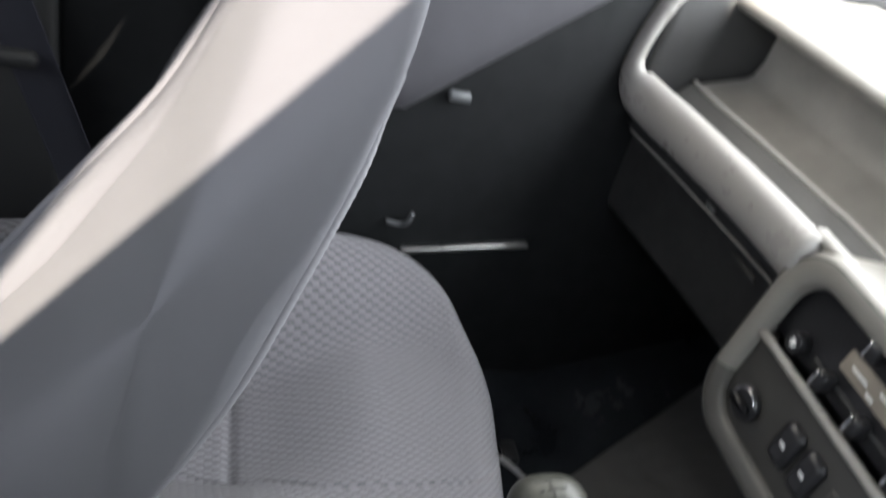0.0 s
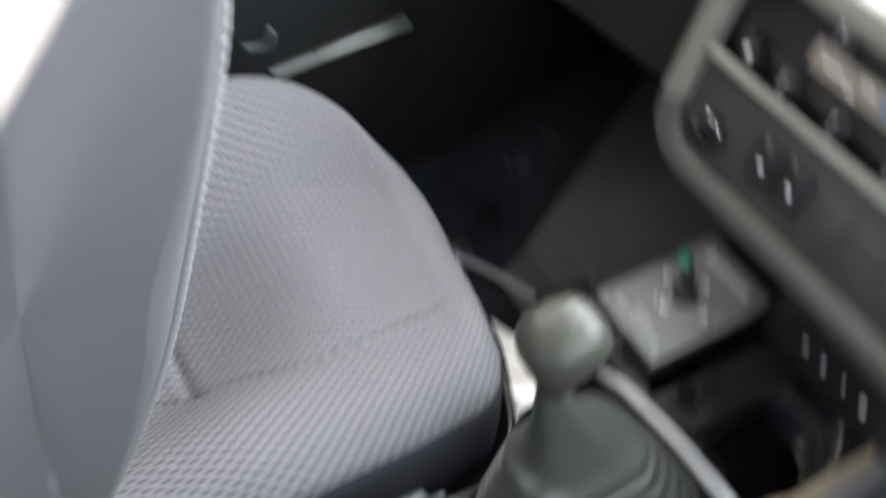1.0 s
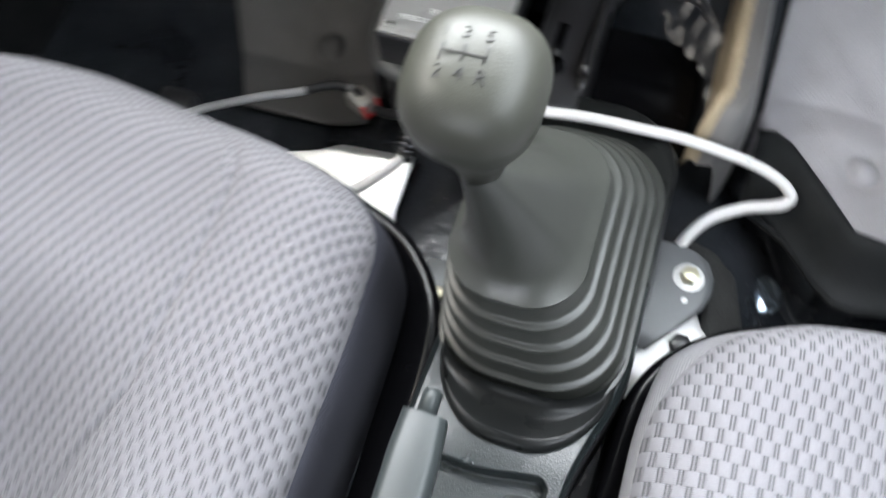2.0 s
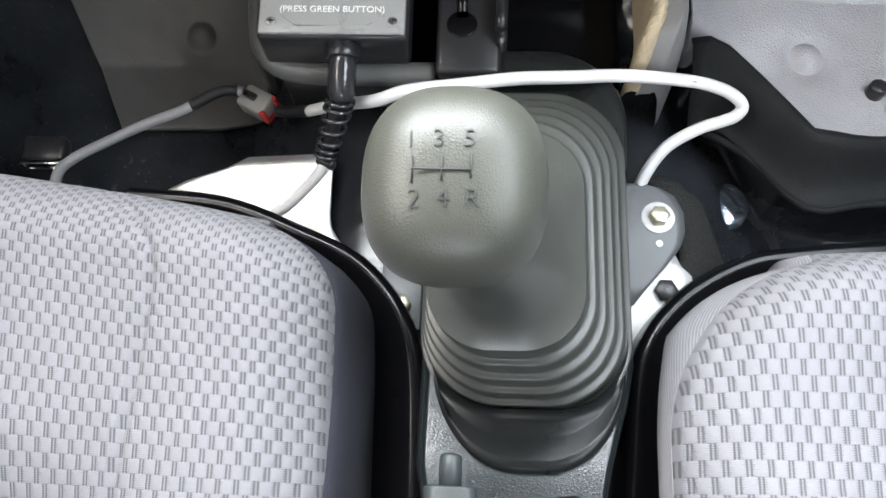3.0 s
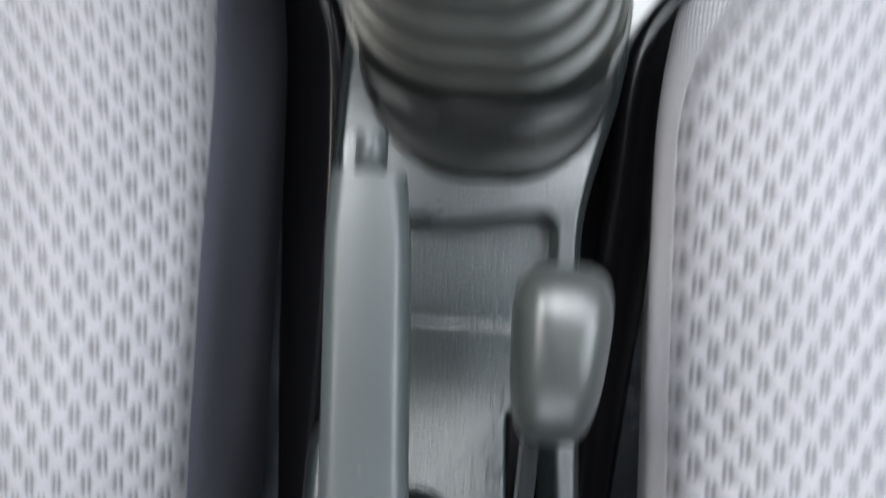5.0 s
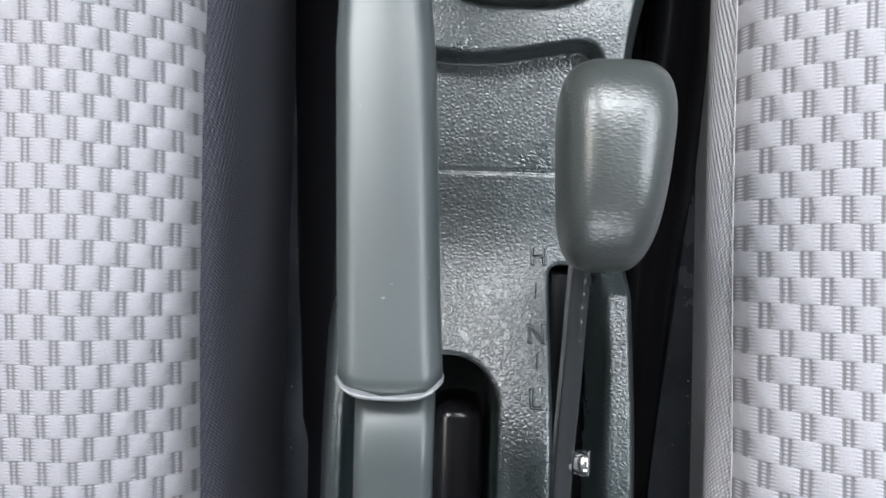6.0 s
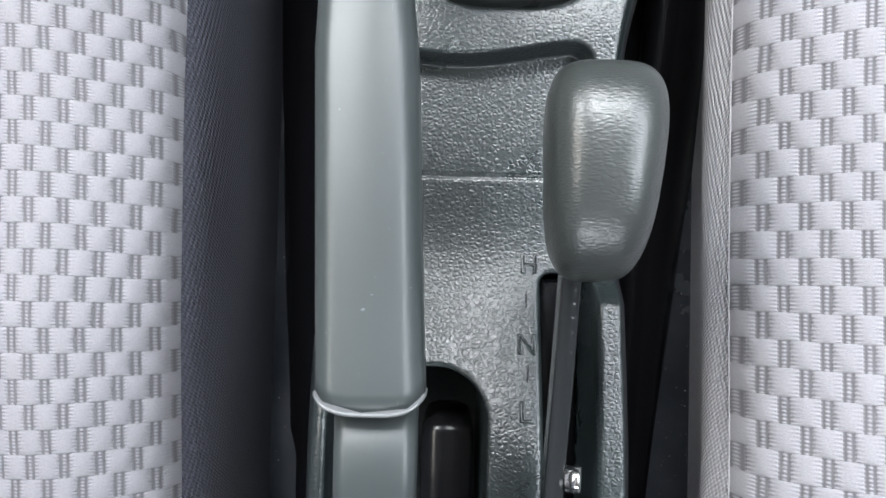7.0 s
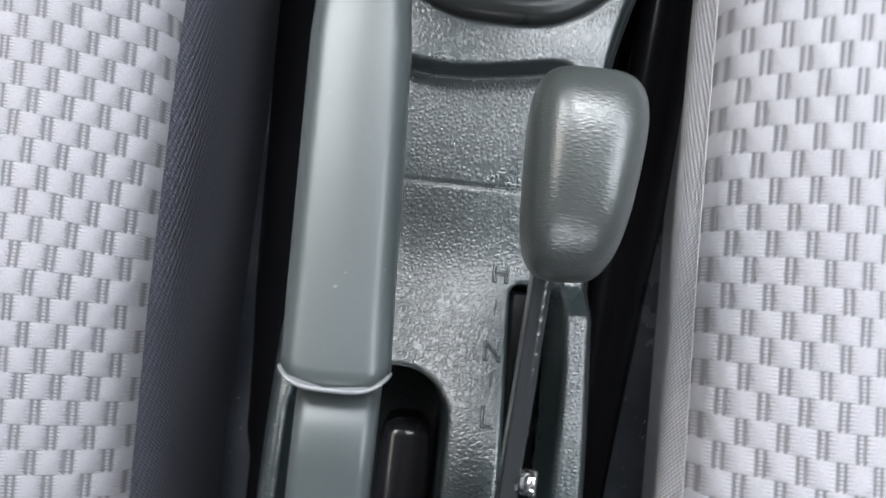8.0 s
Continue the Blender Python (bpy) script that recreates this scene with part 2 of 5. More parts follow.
RAIL_GREY = plain("satin_rail_plastic", (0.36, 0.345, 0.325), 0.28, grain=900.0, depth=0.00005, spread=0.05)
PANEL_DARK = plain("dark_switch_plastic", (0.058, 0.056, 0.052), 0.42, grain=800.0)
SILVER_TRIM = plain("grey_dash_plastic", (0.34, 0.325, 0.30), 0.40, grain=800.0)
BEZEL = plain("lit_surround_plastic", (0.25, 0.237, 0.213), 0.36, grain=800.0, spread=0.12)
SHADED_BEZEL = plain("shaded_surround_plastic", (0.100, 0.096, 0.087), 0.40, grain=800.0, spread=0.12)
SKIN_GREY = plain("grey_console_side_plastic", (0.17, 0.165, 0.165), 0.45, grain=600.0, spread=0.1)
DOME = plain("glossy_glint", (0.30, 0.36, 0.42), 0.07, 0.8, spread=0.1)
DASH_LIGHT = plain("grey_dash_top_plastic", (0.30, 0.285, 0.26), 0.55, grain=700.0)
DASH_GREY = plain("mid_grey_dash_plastic", (0.085, 0.083, 0.08), 0.45, grain=700.0)
DASH_DARK = plain("dark_dash_plastic", (0.05, 0.05, 0.05), 0.5, grain=700.0)
HEADLINER = plain("grey_headliner", (0.10, 0.098, 0.094), 0.95)
SCALE_GREY = plain("printed_scale_plastic", (0.33, 0.29, 0.24), 0.5)
BLUE = plain("blue_print", (0.05, 0.25, 0.65), 0.4)


# ---- building ----
def mesh_of(name, verts, faces, smooth=True, uvs=None):
    me = bpy.data.meshes.new(name)
    me.from_pydata([tuple(v) for v in verts], [], faces)
    me.update()
    if smooth:
        me.shade_smooth()
    if uvs is not None:
        layer = me.uv_layers.new(name="UVMap")
        for loop in me.loops:
            layer.data[loop.index].uv = uvs[loop.vertex_index]
    return me


def part(name, me, material, parent=None, label="", kind=""):
    """One mesh object under a thing or under a part."""
    if isinstance(me, bmesh.types.BMesh):
        data = bpy.data.meshes.new(name)
        me.to_mesh(data)
        me.free()
        me = data
    if not me.materials:
        me.materials.append(material)
    ob = new(name, me)
    ob.parent = parent
    return tagged(ob, label, kind=kind)


def thing(name, place, label, category, group=""):
    ob = new(name)
    ob.location = place
    bpy.context.view_layer.update()
    return tagged(ob, label, category, group)


def under(ob, parent):
    """Keep ob where it is in the world, as a part of parent."""
    ob.parent = parent
    ob.matrix_parent_inverse = Matrix.Translation(parent.location).inverted()
    return ob


def whole(name, me, material, parent, label=""):
    """A part given in world coordinates."""
    return under(part(name, me, material, None, label), parent)


def grid(name, rows, closed=False, cap=False, uv=True, flat=False):
    """A smooth sheet through rows of points, with arc lengths in metres as its UV map."""
    n, m = len(rows), len(rows[0])
    verts = [Vector(p) for r in rows for p in r]
    faces = []
    for i in range(n - 1):
        for j in range(m if closed else m - 1):
            k = (j + 1) % m
            faces.append((i * m + j, i * m + k, (i + 1) * m + k, (i + 1) * m + j))
    if cap:
        faces.append(tuple(range(m))[::-1])
        faces.append(tuple((n - 1) * m + j for j in range(m)))
    uvs = None
    if uv:
        uvs = [None] * (n * m)
        mid_j, near_j = m // 2, m // 8
        along = 0.0
        for i in range(n):
            if i:
                along += (verts[i * m + near_j] - verts[(i - 1) * m + near_j]).length
            s = [0.0]
            for j in range(1, m):
                s.append(s[-1] + (verts[i * m + j] - verts[i * m + j - 1]).length)
            for j in range(m):
                uvs[i * m + j] = (verts[i * m + j].x if flat else s[j] - s[mid_j], along)
    return mesh_of(name, verts, faces, True, uvs)


def spline(points, steps):
    """Points of a smooth curve (Catmull-Rom) through the given ones."""
    p = [Vector(q) for q in points]
    p = [2 * p[0] - p[1]] + p + [2 * p[-1] - p[-2]]
    out = []
    for i in range(1, len(p) - 2):
        a, b, c, d = p[i - 1:i + 3]
        for k in range(steps):
            t = k / steps
            out.append(0.5 * (2 * b + (c - a) * t + (2 * a - 5 * b + 4 * c - d) * t * t + (3 * b - a - 3 * c + d) * t ** 3))
    return out + [p[-2]]


def tube(name, points, radius, sides=12, steps=8, caps=True):
    """A round bar along a smooth curve; radius may be a list, one for each given point."""
    path = spline(points, steps) if steps else [Vector(q) for q in points]
    rows = []
    up = Vector((0.13, 0.21, 1)).normalized()
    last = None
    for i, q in enumerate(path):
        d = (path[min(i + 1, len(path) - 1)] - path[max(i - 1, 0)]).normalized()
        a = d.cross(up) if last is None else last - d * last.dot(d)
        a.normalize()
        last = a
        b = d.cross(a)
        if isinstance(radius, (list, tuple)):
            f = i / (len(path) - 1) * (len(radius) - 1)
            k = min(int(f), len(radius) - 2)
            r = radius[k] + (radius[k + 1] - radius[k]) * (f - k)
        else:
            r = radius
        rows.append([q + (a * math.cos(2 * math.pi * j / sides) + b * math.sin(2 * math.pi * j / sides)) * r for j in range(sides)])
    return grid(name, rows, True, caps, False)


def box(name, size, place=(0, 0, 0), bevel=0.003, segments=2, turn=None):
    """A block with rounded edges."""
    bm = bmesh.new()
    bmesh.ops.create_cube(bm, size=1)
    bmesh.ops.scale(bm, vec=size, verts=bm.verts)
    if bevel:
        bmesh.ops.bevel(bm, geom=bm.edges[:], offset=bevel, segments=segments, profile=0.5, affect="EDGES")
    m = Matrix.Translation(place)
    if turn is not None:
        m = m @ turn
    bmesh.ops.transform(bm, matrix=m, verts=bm.verts)
    me = bpy.data.meshes.new(name)
    bm.to_mesh(me)
    bm.free()
    me.shade_smooth()
    return me


def loop_rr(cx, cy, hx, hy, r, z, n=10, taper=0.0):
    """A rounded rectangle, as a loop of points; taper narrows its rear end."""
    out = []
    r = min(r, hx - 1e-4, hy - 1e-4)
    for sx, sy, a0 in ((1, 1, 0), (-1, 1, 90), (-1, -1, 180), (1, -1, 270)):
        for k in range(n):
            a = radians(a0 + 90 * k / (n - 1))
            x, y = sx * (hx - r) + r * math.cos(a), sy * (hy - r) + r * math.sin(a)
            f = 1 - taper * (0.5 - 0.5 * y / hy)
            out.append((cx + x * f, cy + y, z))
    return out


def disc(name, place, r, h, axis=(0, 0, 1), sides=24, bevel=0.0):
    """A short cylinder with softened rims."""
    q = Vector(axis).to_track_quat("Z", "Y").to_matrix()
    b = min(bevel or r * 0.1, h * 0.45, r * 0.5)
    rows = []
    for rr, zz in ((r * 0.02, 0), (r, 0), (r, h - b), (r - b * 0.3, h - b * 0.3), (r - b, h), (r * 0.02, h)):
        rows.append([Vector(place) + q @ Vector((rr * math.cos(2 * math.pi * j / sides), rr * math.sin(2 * math.pi * j / sides), zz)) for j in range(sides)])
    me = grid(name, rows, True, False, False)

    return me


def writing(name, words, size, m, depth=0.0004, drop=None, outline=0.0, thin=0.0):
    """Raised letters of the built-in font, as a mesh; drop lays them on a domed top."""
    data = bpy.data.curves.new(name, "FONT")
    data.body, data.size, data.extrude = words, size, depth
    data.align_x, data.align_y, data.offset = "CENTER", "CENTER", thin
    if outline:
        data.fill_mode, data.bevel_depth, data.bevel_resolution = "NONE", outline, 1
    ob = bpy.data.objects.new(name, data)
    me = bpy.data.meshes.new_from_object(ob)
    bpy.data.objects.remove(ob)
    me.transform(m)
    if drop:
        for v in me.vertices:
            v.co.z += drop(v.co.x, v.co.y)
    return me


def smooth01(a, b, x):
    t = min(max((x - a) / (b - a), 0.0), 1.0)
    return t * t * (3 - 2 * t)


# ---- the cabin: floor, walls, roof ----
def floor_height(x, y):
    """Floor pan with the transmission tunnel and the rising toe board."""
    d = abs(x - 0.04)
    tunnel = 0.075 * (1 - smooth01(0.10, 0.27, d))
    toe = 0.42 * max(0.0, y - 0.30) ** 1.0 * 0.9
    inside = max(min((x - 0.264) * 0.778 + (y - 0.166) * 0.627, y - 0.172), min(y - 0.250, x - 0.182))
    step = 0.110 * smooth01(-0.028, 0.010, inside)
    return max(step, tunnel * (1 - 0.15 * smooth01(-0.2, -0.6, y))) - 0.035 + min(toe, 0.5)


rows = [[(x, y, floor_height(x, y)) for x in np.concatenate([np.linspace(-0.62, 0.17, 60)[:-1], np.linspace(0.17, 0.27, 45), np.linspace(0.27, 0.66, 30)[1:]])] for y in np.concatenate([np.linspace(-1.5, 0.12, 70)[:-1], np.linspace(0.12, 0.21, 45), np.linspace(0.21, 0.78, 40)[1:]])]
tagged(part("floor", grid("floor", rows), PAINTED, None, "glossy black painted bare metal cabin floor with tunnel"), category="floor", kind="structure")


def wall_with_opening(name, x, side, corners, material):
    """A side wall of the cabin, 50 mm thick, with a made-up four-cornered window opening through it."""
    outer = [(-1.5, -0.15), (0.80, -0.15), (0.80, 0.74), (0.55, 1.22), (-1.5, 1.22)]
    verts, faces = [], []
    for dx in (0.0, 0.05 * side):
        verts += [(x + dx, y, z) for y, z in outer] + [(x + dx, y, z) for y, z in corners]
    for base in (0, 9):
        ring = ((0, 1, 6, 5), (1, 2, 6), (2, 3, 7, 6), (3, 4, 8, 7), (4, 0, 5, 8))
        faces += [tuple(base + k for k in f) for f in ring]
    for k in range(5):
        j = (k + 1) % 5
        faces.append((k, 9 + k, 9 + j, j))
    for k in range(4):
        j = (k + 1) % 4
        faces.append((5 + k, 5 + j, 14 + j, 14 + k))
    return tagged(part(name, mesh_of(name, verts, faces, False), material, None, "dark trimmed cabin side with a made-up window opening"), category="wall", kind="structure")


wall_with_opening("wall_left", -0.60, -1, [(-0.30, 0.75), (0.35, 0.75), (0.16, 1.08), (-0.30, 1.08)], DASH_DARK)
# Unseen right opening, slanted and narrowed to shape the sun patch on the backrest.
wall_with_opening("wall_right", 0.66, 1, [(-0.345, 0.70), (-0.335, 0.70), (0.025, 1.17), (-0.080, 1.17)], DASH_DARK)
# Unseen roof lining; its dark colour and forward reach cut light from above.
tagged(part("ceiling", box("ceiling", (1.36, 1.92, 0.03), (0.03, -0.54, 1.235), 0.004), HEADLINER, None, "unseen dark cloth headliner that holds back light from above"), category="ceiling", kind="structure")
tagged(part("wall_rear", box("wall_rear", (1.36, 0.05, 0.9), (0.03, -1.525, 0.30), 0.004), DASH_DARK, None, "dark rear end of the cabin below the rear window"), category="wall", kind="structure")
tagged(part("wall_front", box("wall_front", (1.36, 0.05, 0.89), (0.03, 0.83, 0.235), 0.004), DASH_DARK, None, "dark bulkhead behind the dashboard"), category="wall", kind="structure")

# grey door trim of the left door, with pull, catch and sill strip
door = thing("door_trim", (-0.56, 0.1, 0.3), "dark grey moulded door trim with a paler upper pad", "door trim")
whole("lower_panel", box("lower_panel", (0.035, 1.05, 0.86), (-0.579, 0.10, 0.25), 0.008), DOOR_LOW, door, "black moulded lower door panel")
pad = []
for k in range(25):
    y = -0.26 + 0.56 * k / 24
    low = 0.447 + 0.87 * max(-0.03, min(y, 0.27))
    pad.append([(-0.560, y, low), (-0.546, y, low + 0.012), (-0.538, y, low + 0.05), (-0.540, y, max(0.70, low + 0.06)), (-0.552, y, max(0.735, low + 0.07)), (-0.60, y, max(0.742, low + 0.075))])
whole("upper_pad", grid("upper_pad", pad), DOOR_PAD, door, "grey vinyl upper door pad")
whole("door_pull", box("door_pull", (0.012, 0.030, 0.014), (-0.552, 0.036, 0.456), 0.004), BRACKET, door, "small grey door catch")
whole("hook", tube("hook", [(-0.556, -0.012, 0.252), (-0.550, 0.004, 0.254), (-0.544, 0.014, 0.262), (-0.541, 0.017, 0.280)], 0.0035), BRACKET, door, "small grey bent hook")
whole("sill_strip", box("sill_strip", (0.012, 0.19, 0.008), (-0.556, 0.112, 0.2215), 0.003, turn=pose(0, 0, 0, 10)), STEEL, door, "worn bright metal strip")

# rear quarter trim behind the left seat
trim = thing("quarter_trim", (-0.56, -0.7, 0.3), "dark plastic quarter trim panel behind the seat", "trim panel")
whole("panel", box("panel", (0.04, 0.75, 0.75), (-0.57, -0.80, 0.26), 0.01), TRIM, trim)
whole("ledge", box("ledge", (0.05, 0.72, 0.018), (-0.545, -0.80, 0.43), 0.006), TRIM, trim)
whole("upper_ledge", tube("upper_ledge", [(-0.545, -1.1, 0.455), (-0.545, -0.75, 0.46), (-0.545, -0.6, 0.50), (-0.545, -0.45, 0.505)], 0.007), TRIM, trim)
belt = thing("seat_belt", (-0.54, -0.42, 0.4), "grey woven seat belt hanging at the door pillar", "seat belt")
rows = []
for k in range(13):
    z = 1.0 - 0.85 * k / 12
    rows.append([(-0.532 + 0.004 * math.sin(k * 0.5), -0.462 + (0.473 - z) * 0.331 + d, z) for d in (-0.024, -0.012, 0.0, 0.012, 0.024)])
me = grid("webbing", rows)
# The grey belt takes the shaded cloth, its near-black tone painted as shade.
whole("webbing", me, SHADED_CLOTH, belt)
for k in (0, 4):
    whole("selvedge", tube("selvedge", [r[k] for r in rows], 0.0012, 6, 2), SHADED_CLOTH, belt, "woven belt edge")


# ---- seats ----
def seat_cushion(parent, x_in, x_out, y_front, z_front, slope, corner, bow, sag, splay, side_cloth, outer_corner, rise, foot, flare, seam_at, belly):
    """Cushion of a front seat; x_in is the edge beside the console. Woven top, plain cloth sides below the seam."""
    side = 1 if x_out > x_in else -1
    width = abs(x_out - x_in)
    base = -0.034
    prof = []
    for k in range(110):
        d = 0.58 * (1 - k / 109.0)
        prof.append((y_front - 0.04 - d, z_front - slope * d - 0.006 * math.sin(min(d / 0.25, 1.0) * math.pi), -1, d))
    y0, z0 = prof[-1][0], prof[-1][1]
    for k in range(1, 25):
        a = radians(118 * k / 24)
        prof.append((y0 + 0.046 * math.sin(a), z0 - 0.046 * (1 - math.cos(a)), a, 0.0))
    rows = []
    m = 190
    for y, z, a, d in prof:
        over = y - (y_front - corner)
        cut = 0.0 if over < 0 else corner - math.sqrt(max(corner ** 2 - min(over, corner * 0.98) ** 2, 0.0))
        past = y - (y_front - outer_corner)
        cut_out = 0.0 if past < 0 else flare * (outer_corner - math.sqrt(max(outer_corner ** 2 - min(past, outer_corner * 0.98) ** 2, 0.0)))
        row = []
        flat = max(0.0, math.cos(max(a, 0.0)))
        for j in range(m):
            s = cut + (width - cut - cut_out) * j / (m - 1)
            e = min(s - cut, width - cut_out - s)
            r = 0.042
            drop = 0.0 if e > r else r - math.sqrt(max(r * r - (r - e) ** 2, 0.0))
            bolster = 0.012 * (smooth01(0.0, 0.05, e) - smooth01(0.06, 0.15, e)) - sag * smooth01(0.08, 0.2, e) * smooth01(0.1, 0.3, d)
            bolster += (0.058 + rise * min(d, 0.30)) * smooth01(0.17, 0.02, width - s)
            line = seam_at + 0.10 * d + 0.35 * max(0.0, d - 0.17)
            groove = -0.0055 * math.exp(-((s - cut - line) / 0.0032) ** 2) - 0.006 * math.exp(-((d - 0.27) / 0.0045) ** 2) * smooth01(line - 0.005, line + 0.002, e)
            yy = y - bow * (1 - smooth01(0.0, 0.26, s)) * smooth01(y_front - 0.25, y_front, y)
            shift = side * splay * smooth01(0.02, -0.12, y) * (1 - s / width)
            row.append((x_in + side * s + shift, yy, z + (bolster + groove) * flat - 0.62 * drop * (1 if a < 0 else flat)))
        rows.append(row)
    if side < 0:
        rows = [r[::-1] for r in rows]
    me = grid("cushion_top", rows, flat=True)
    top = whole("cushion_top", me, CLOTH, parent, "pale grey woven block-pattern cloth")
    inner = [Vector(r[-1] if side < 0 else r[0]) for r in rows]
    front = [Vector(p) for p in (rows[-1][::-1] if side < 0 else rows[-1])]
    outer = [Vector(r[0] if side < 0 else r[-1]) for r in rows]
    for name, line, push, x_foot in (("inner_side", inner, (0.0, 0.0), foot), ("front_face", front, (0.0, -0.25), None), ("outer_side", outer, (0.0, 0.0), x_out)):
        sheet = []
        for p in line:
            swell = 0.0 if x_foot is None else min(max(x_foot - p.x, -0.012), 0.028) * smooth01(0.095, 0.035, p.y)
            sheet.append([(p.x + swell * math.sqrt(1 - (1 - min(f / 0.5, 1.0)) ** 2) * (1 - 0.6 * smooth01(0.6, 1.0, f)) - (side * belly * (math.sin(f / 0.09 * math.pi / 2) if f < 0.09 else 2 * math.cos(min((f - 0.09) / 0.24, 1.0) * math.pi / 2) - 1) if name == "inner_side" else 0.0), p.y + push[1] * 0.03 * f, p.z + (base - p.z) * f) for f in np.linspace(0, 1, 34) ** 1.9])
        whole(name, grid(name, sheet), side_cloth, top, "fine-ribbed side cloth")
    whole("seam", tube("seam", [p - Vector((0, 0, 0.0004)) for p in inner[::4]], 0.0004, 6, 3), side_cloth, top, "stitched seam")


def valance(parent, x_in, side, points, low=-0.034):
    """Glossy black moulded cover that wraps the seat base, with a beaded upper rim."""
    path = spline(points, 10)
    rows = []
    for i, q in enumerate(path):
        d = path[min(i + 1, len(path) - 1)] - path[max(i - 1, 0)]
        nrm = Vector((d.y, -d.x, 0)).normalized()
        if nrm.x * side > 0:
            nrm = -nrm
        z = q.z
        prof = [(-0.080, -0.085), (-0.034, -0.040), (-0.024, -0.020), (-0.014, -0.004), (-0.010, -0.002), (-0.006, 0.004), (0.0, 0.007), (0.005, 0.004), (0.007, -0.003),
                (0.005, -0.009), (0.006, -0.016), (0.008, -0.03), (0.008, low - z)]
        rows.append([q + nrm * a + Vector((0, 0, b)) for a, b in prof])
    whole("base_cover", grid("base_cover", rows), GLOSS, parent, "glossy black moulded seat base cover")


left_seat = thing("passenger_seat", (-0.29, -0.15, -0.1), "pale grey woven cloth front seat tipped slightly forward", "seat", "front seats")
seat_cushion(left_seat, -0.070, -0.556, 0.110, 0.186, 0.14, 0.060, 0.030, 0.066, 0.004, SHADED_CLOTH, 0.20, 0.14, -0.056, 1.05, 0.102, 0.0)
valance(left_seat, -0.074, -1, [(-0.24, 0.128, 0.085), (-0.17, 0.122, 0.085), (-0.115, 0.102, 0.085), (-0.065, 0.076, 0.085), (-0.032, 0.029, 0.085), (-0.024, -0.04, 0.080), (-0.026, -0.14, 0.065), (-0.034, -0.26, 0.04), (-0.04, -0.4, 0.03)])
whole("seat_frame", box("seat_frame", (0.40, 0.50, 0.06), (-0.30, -0.20, -0.004), 0.01), BLACK, left_seat)
right_seat = thing("driver_seat", (0.34, -0.2, -0.1), "pale grey woven cloth front seat beside the console", "seat", "front seats")
seat_cushion(right_seat, 0.126, 0.58, 0.066, 0.190, 0.03, 0.115, 0.0, 0.025, 0.001, STRIP_CLOTH, 0.10, 0.0, 0.137, 0.8, 0.170, 0.010)
valance(right_seat, 0.126, 1, [(0.30, 0.098, 0.085), (0.24, 0.092, 0.085), (0.20, 0.084, 0.085), (0.155, 0.056, 0.085), (0.128, 0.014, 0.085), (0.120, -0.06, 0.08), (0.114, -0.15, 0.065), (0.110, -0.28, 0.045), (0.106, -0.4, 0.04)])
whole("seat_frame", box("seat_frame", (0.40, 0.48, 0.06), (0.36, -0.24, -0.004), 0.01), BLACK, right_seat)

# backrest of the left seat: side panel, woven front edge with piping, back cover
SIDE = [(-0.335, 0.13), (-0.300, 0.235), (-0.255, 0.335), (-0.223, 0.42), (-0.196, 0.52), (-0.174, 0.61), (-0.166, 0.655), (-0.158, 0.705), (-0.160, 0.755), (-0.185, 0.795), (-0.220, 0.800),
        (-0.256, 0.735), (-0.292, 0.655), (-0.342, 0.580), (-0.410, 0.475), (-0.465, 0.355), (-0.505, 0.235), (-0.485, 0.13), (-0.41, 0.10)]


def rope(name, points, radius):
    """A braided cord: slanting strands wound round a smooth line."""
    path, rows, gone = spline(points, 10), [], 0.0
    for i, q in enumerate(path):
        d = (path[min(i + 1, len(path) - 1)] - path[max(i - 1, 0)]).normalized()
        gone += (q - path[i - 1]).length if i else 0.0
        a = d.cross(Vector((1, 0, 0))).normalized()
        b = d.cross(a)
        ring = []
        for j in range(16):
            u = 2 * math.pi * j / 16
            r = radius * (1 - 0.7 * smooth01(0.7, 1.0, i / len(path))) * (0.94 + 0.06 * math.sin(2 * u + gone * 2 * math.pi / 0.0085))
            ring.append(q + (a * math.cos(u) + b * math.sin(u)) * r)
        rows.append(ring)
    return grid(name, rows, True, True, False)


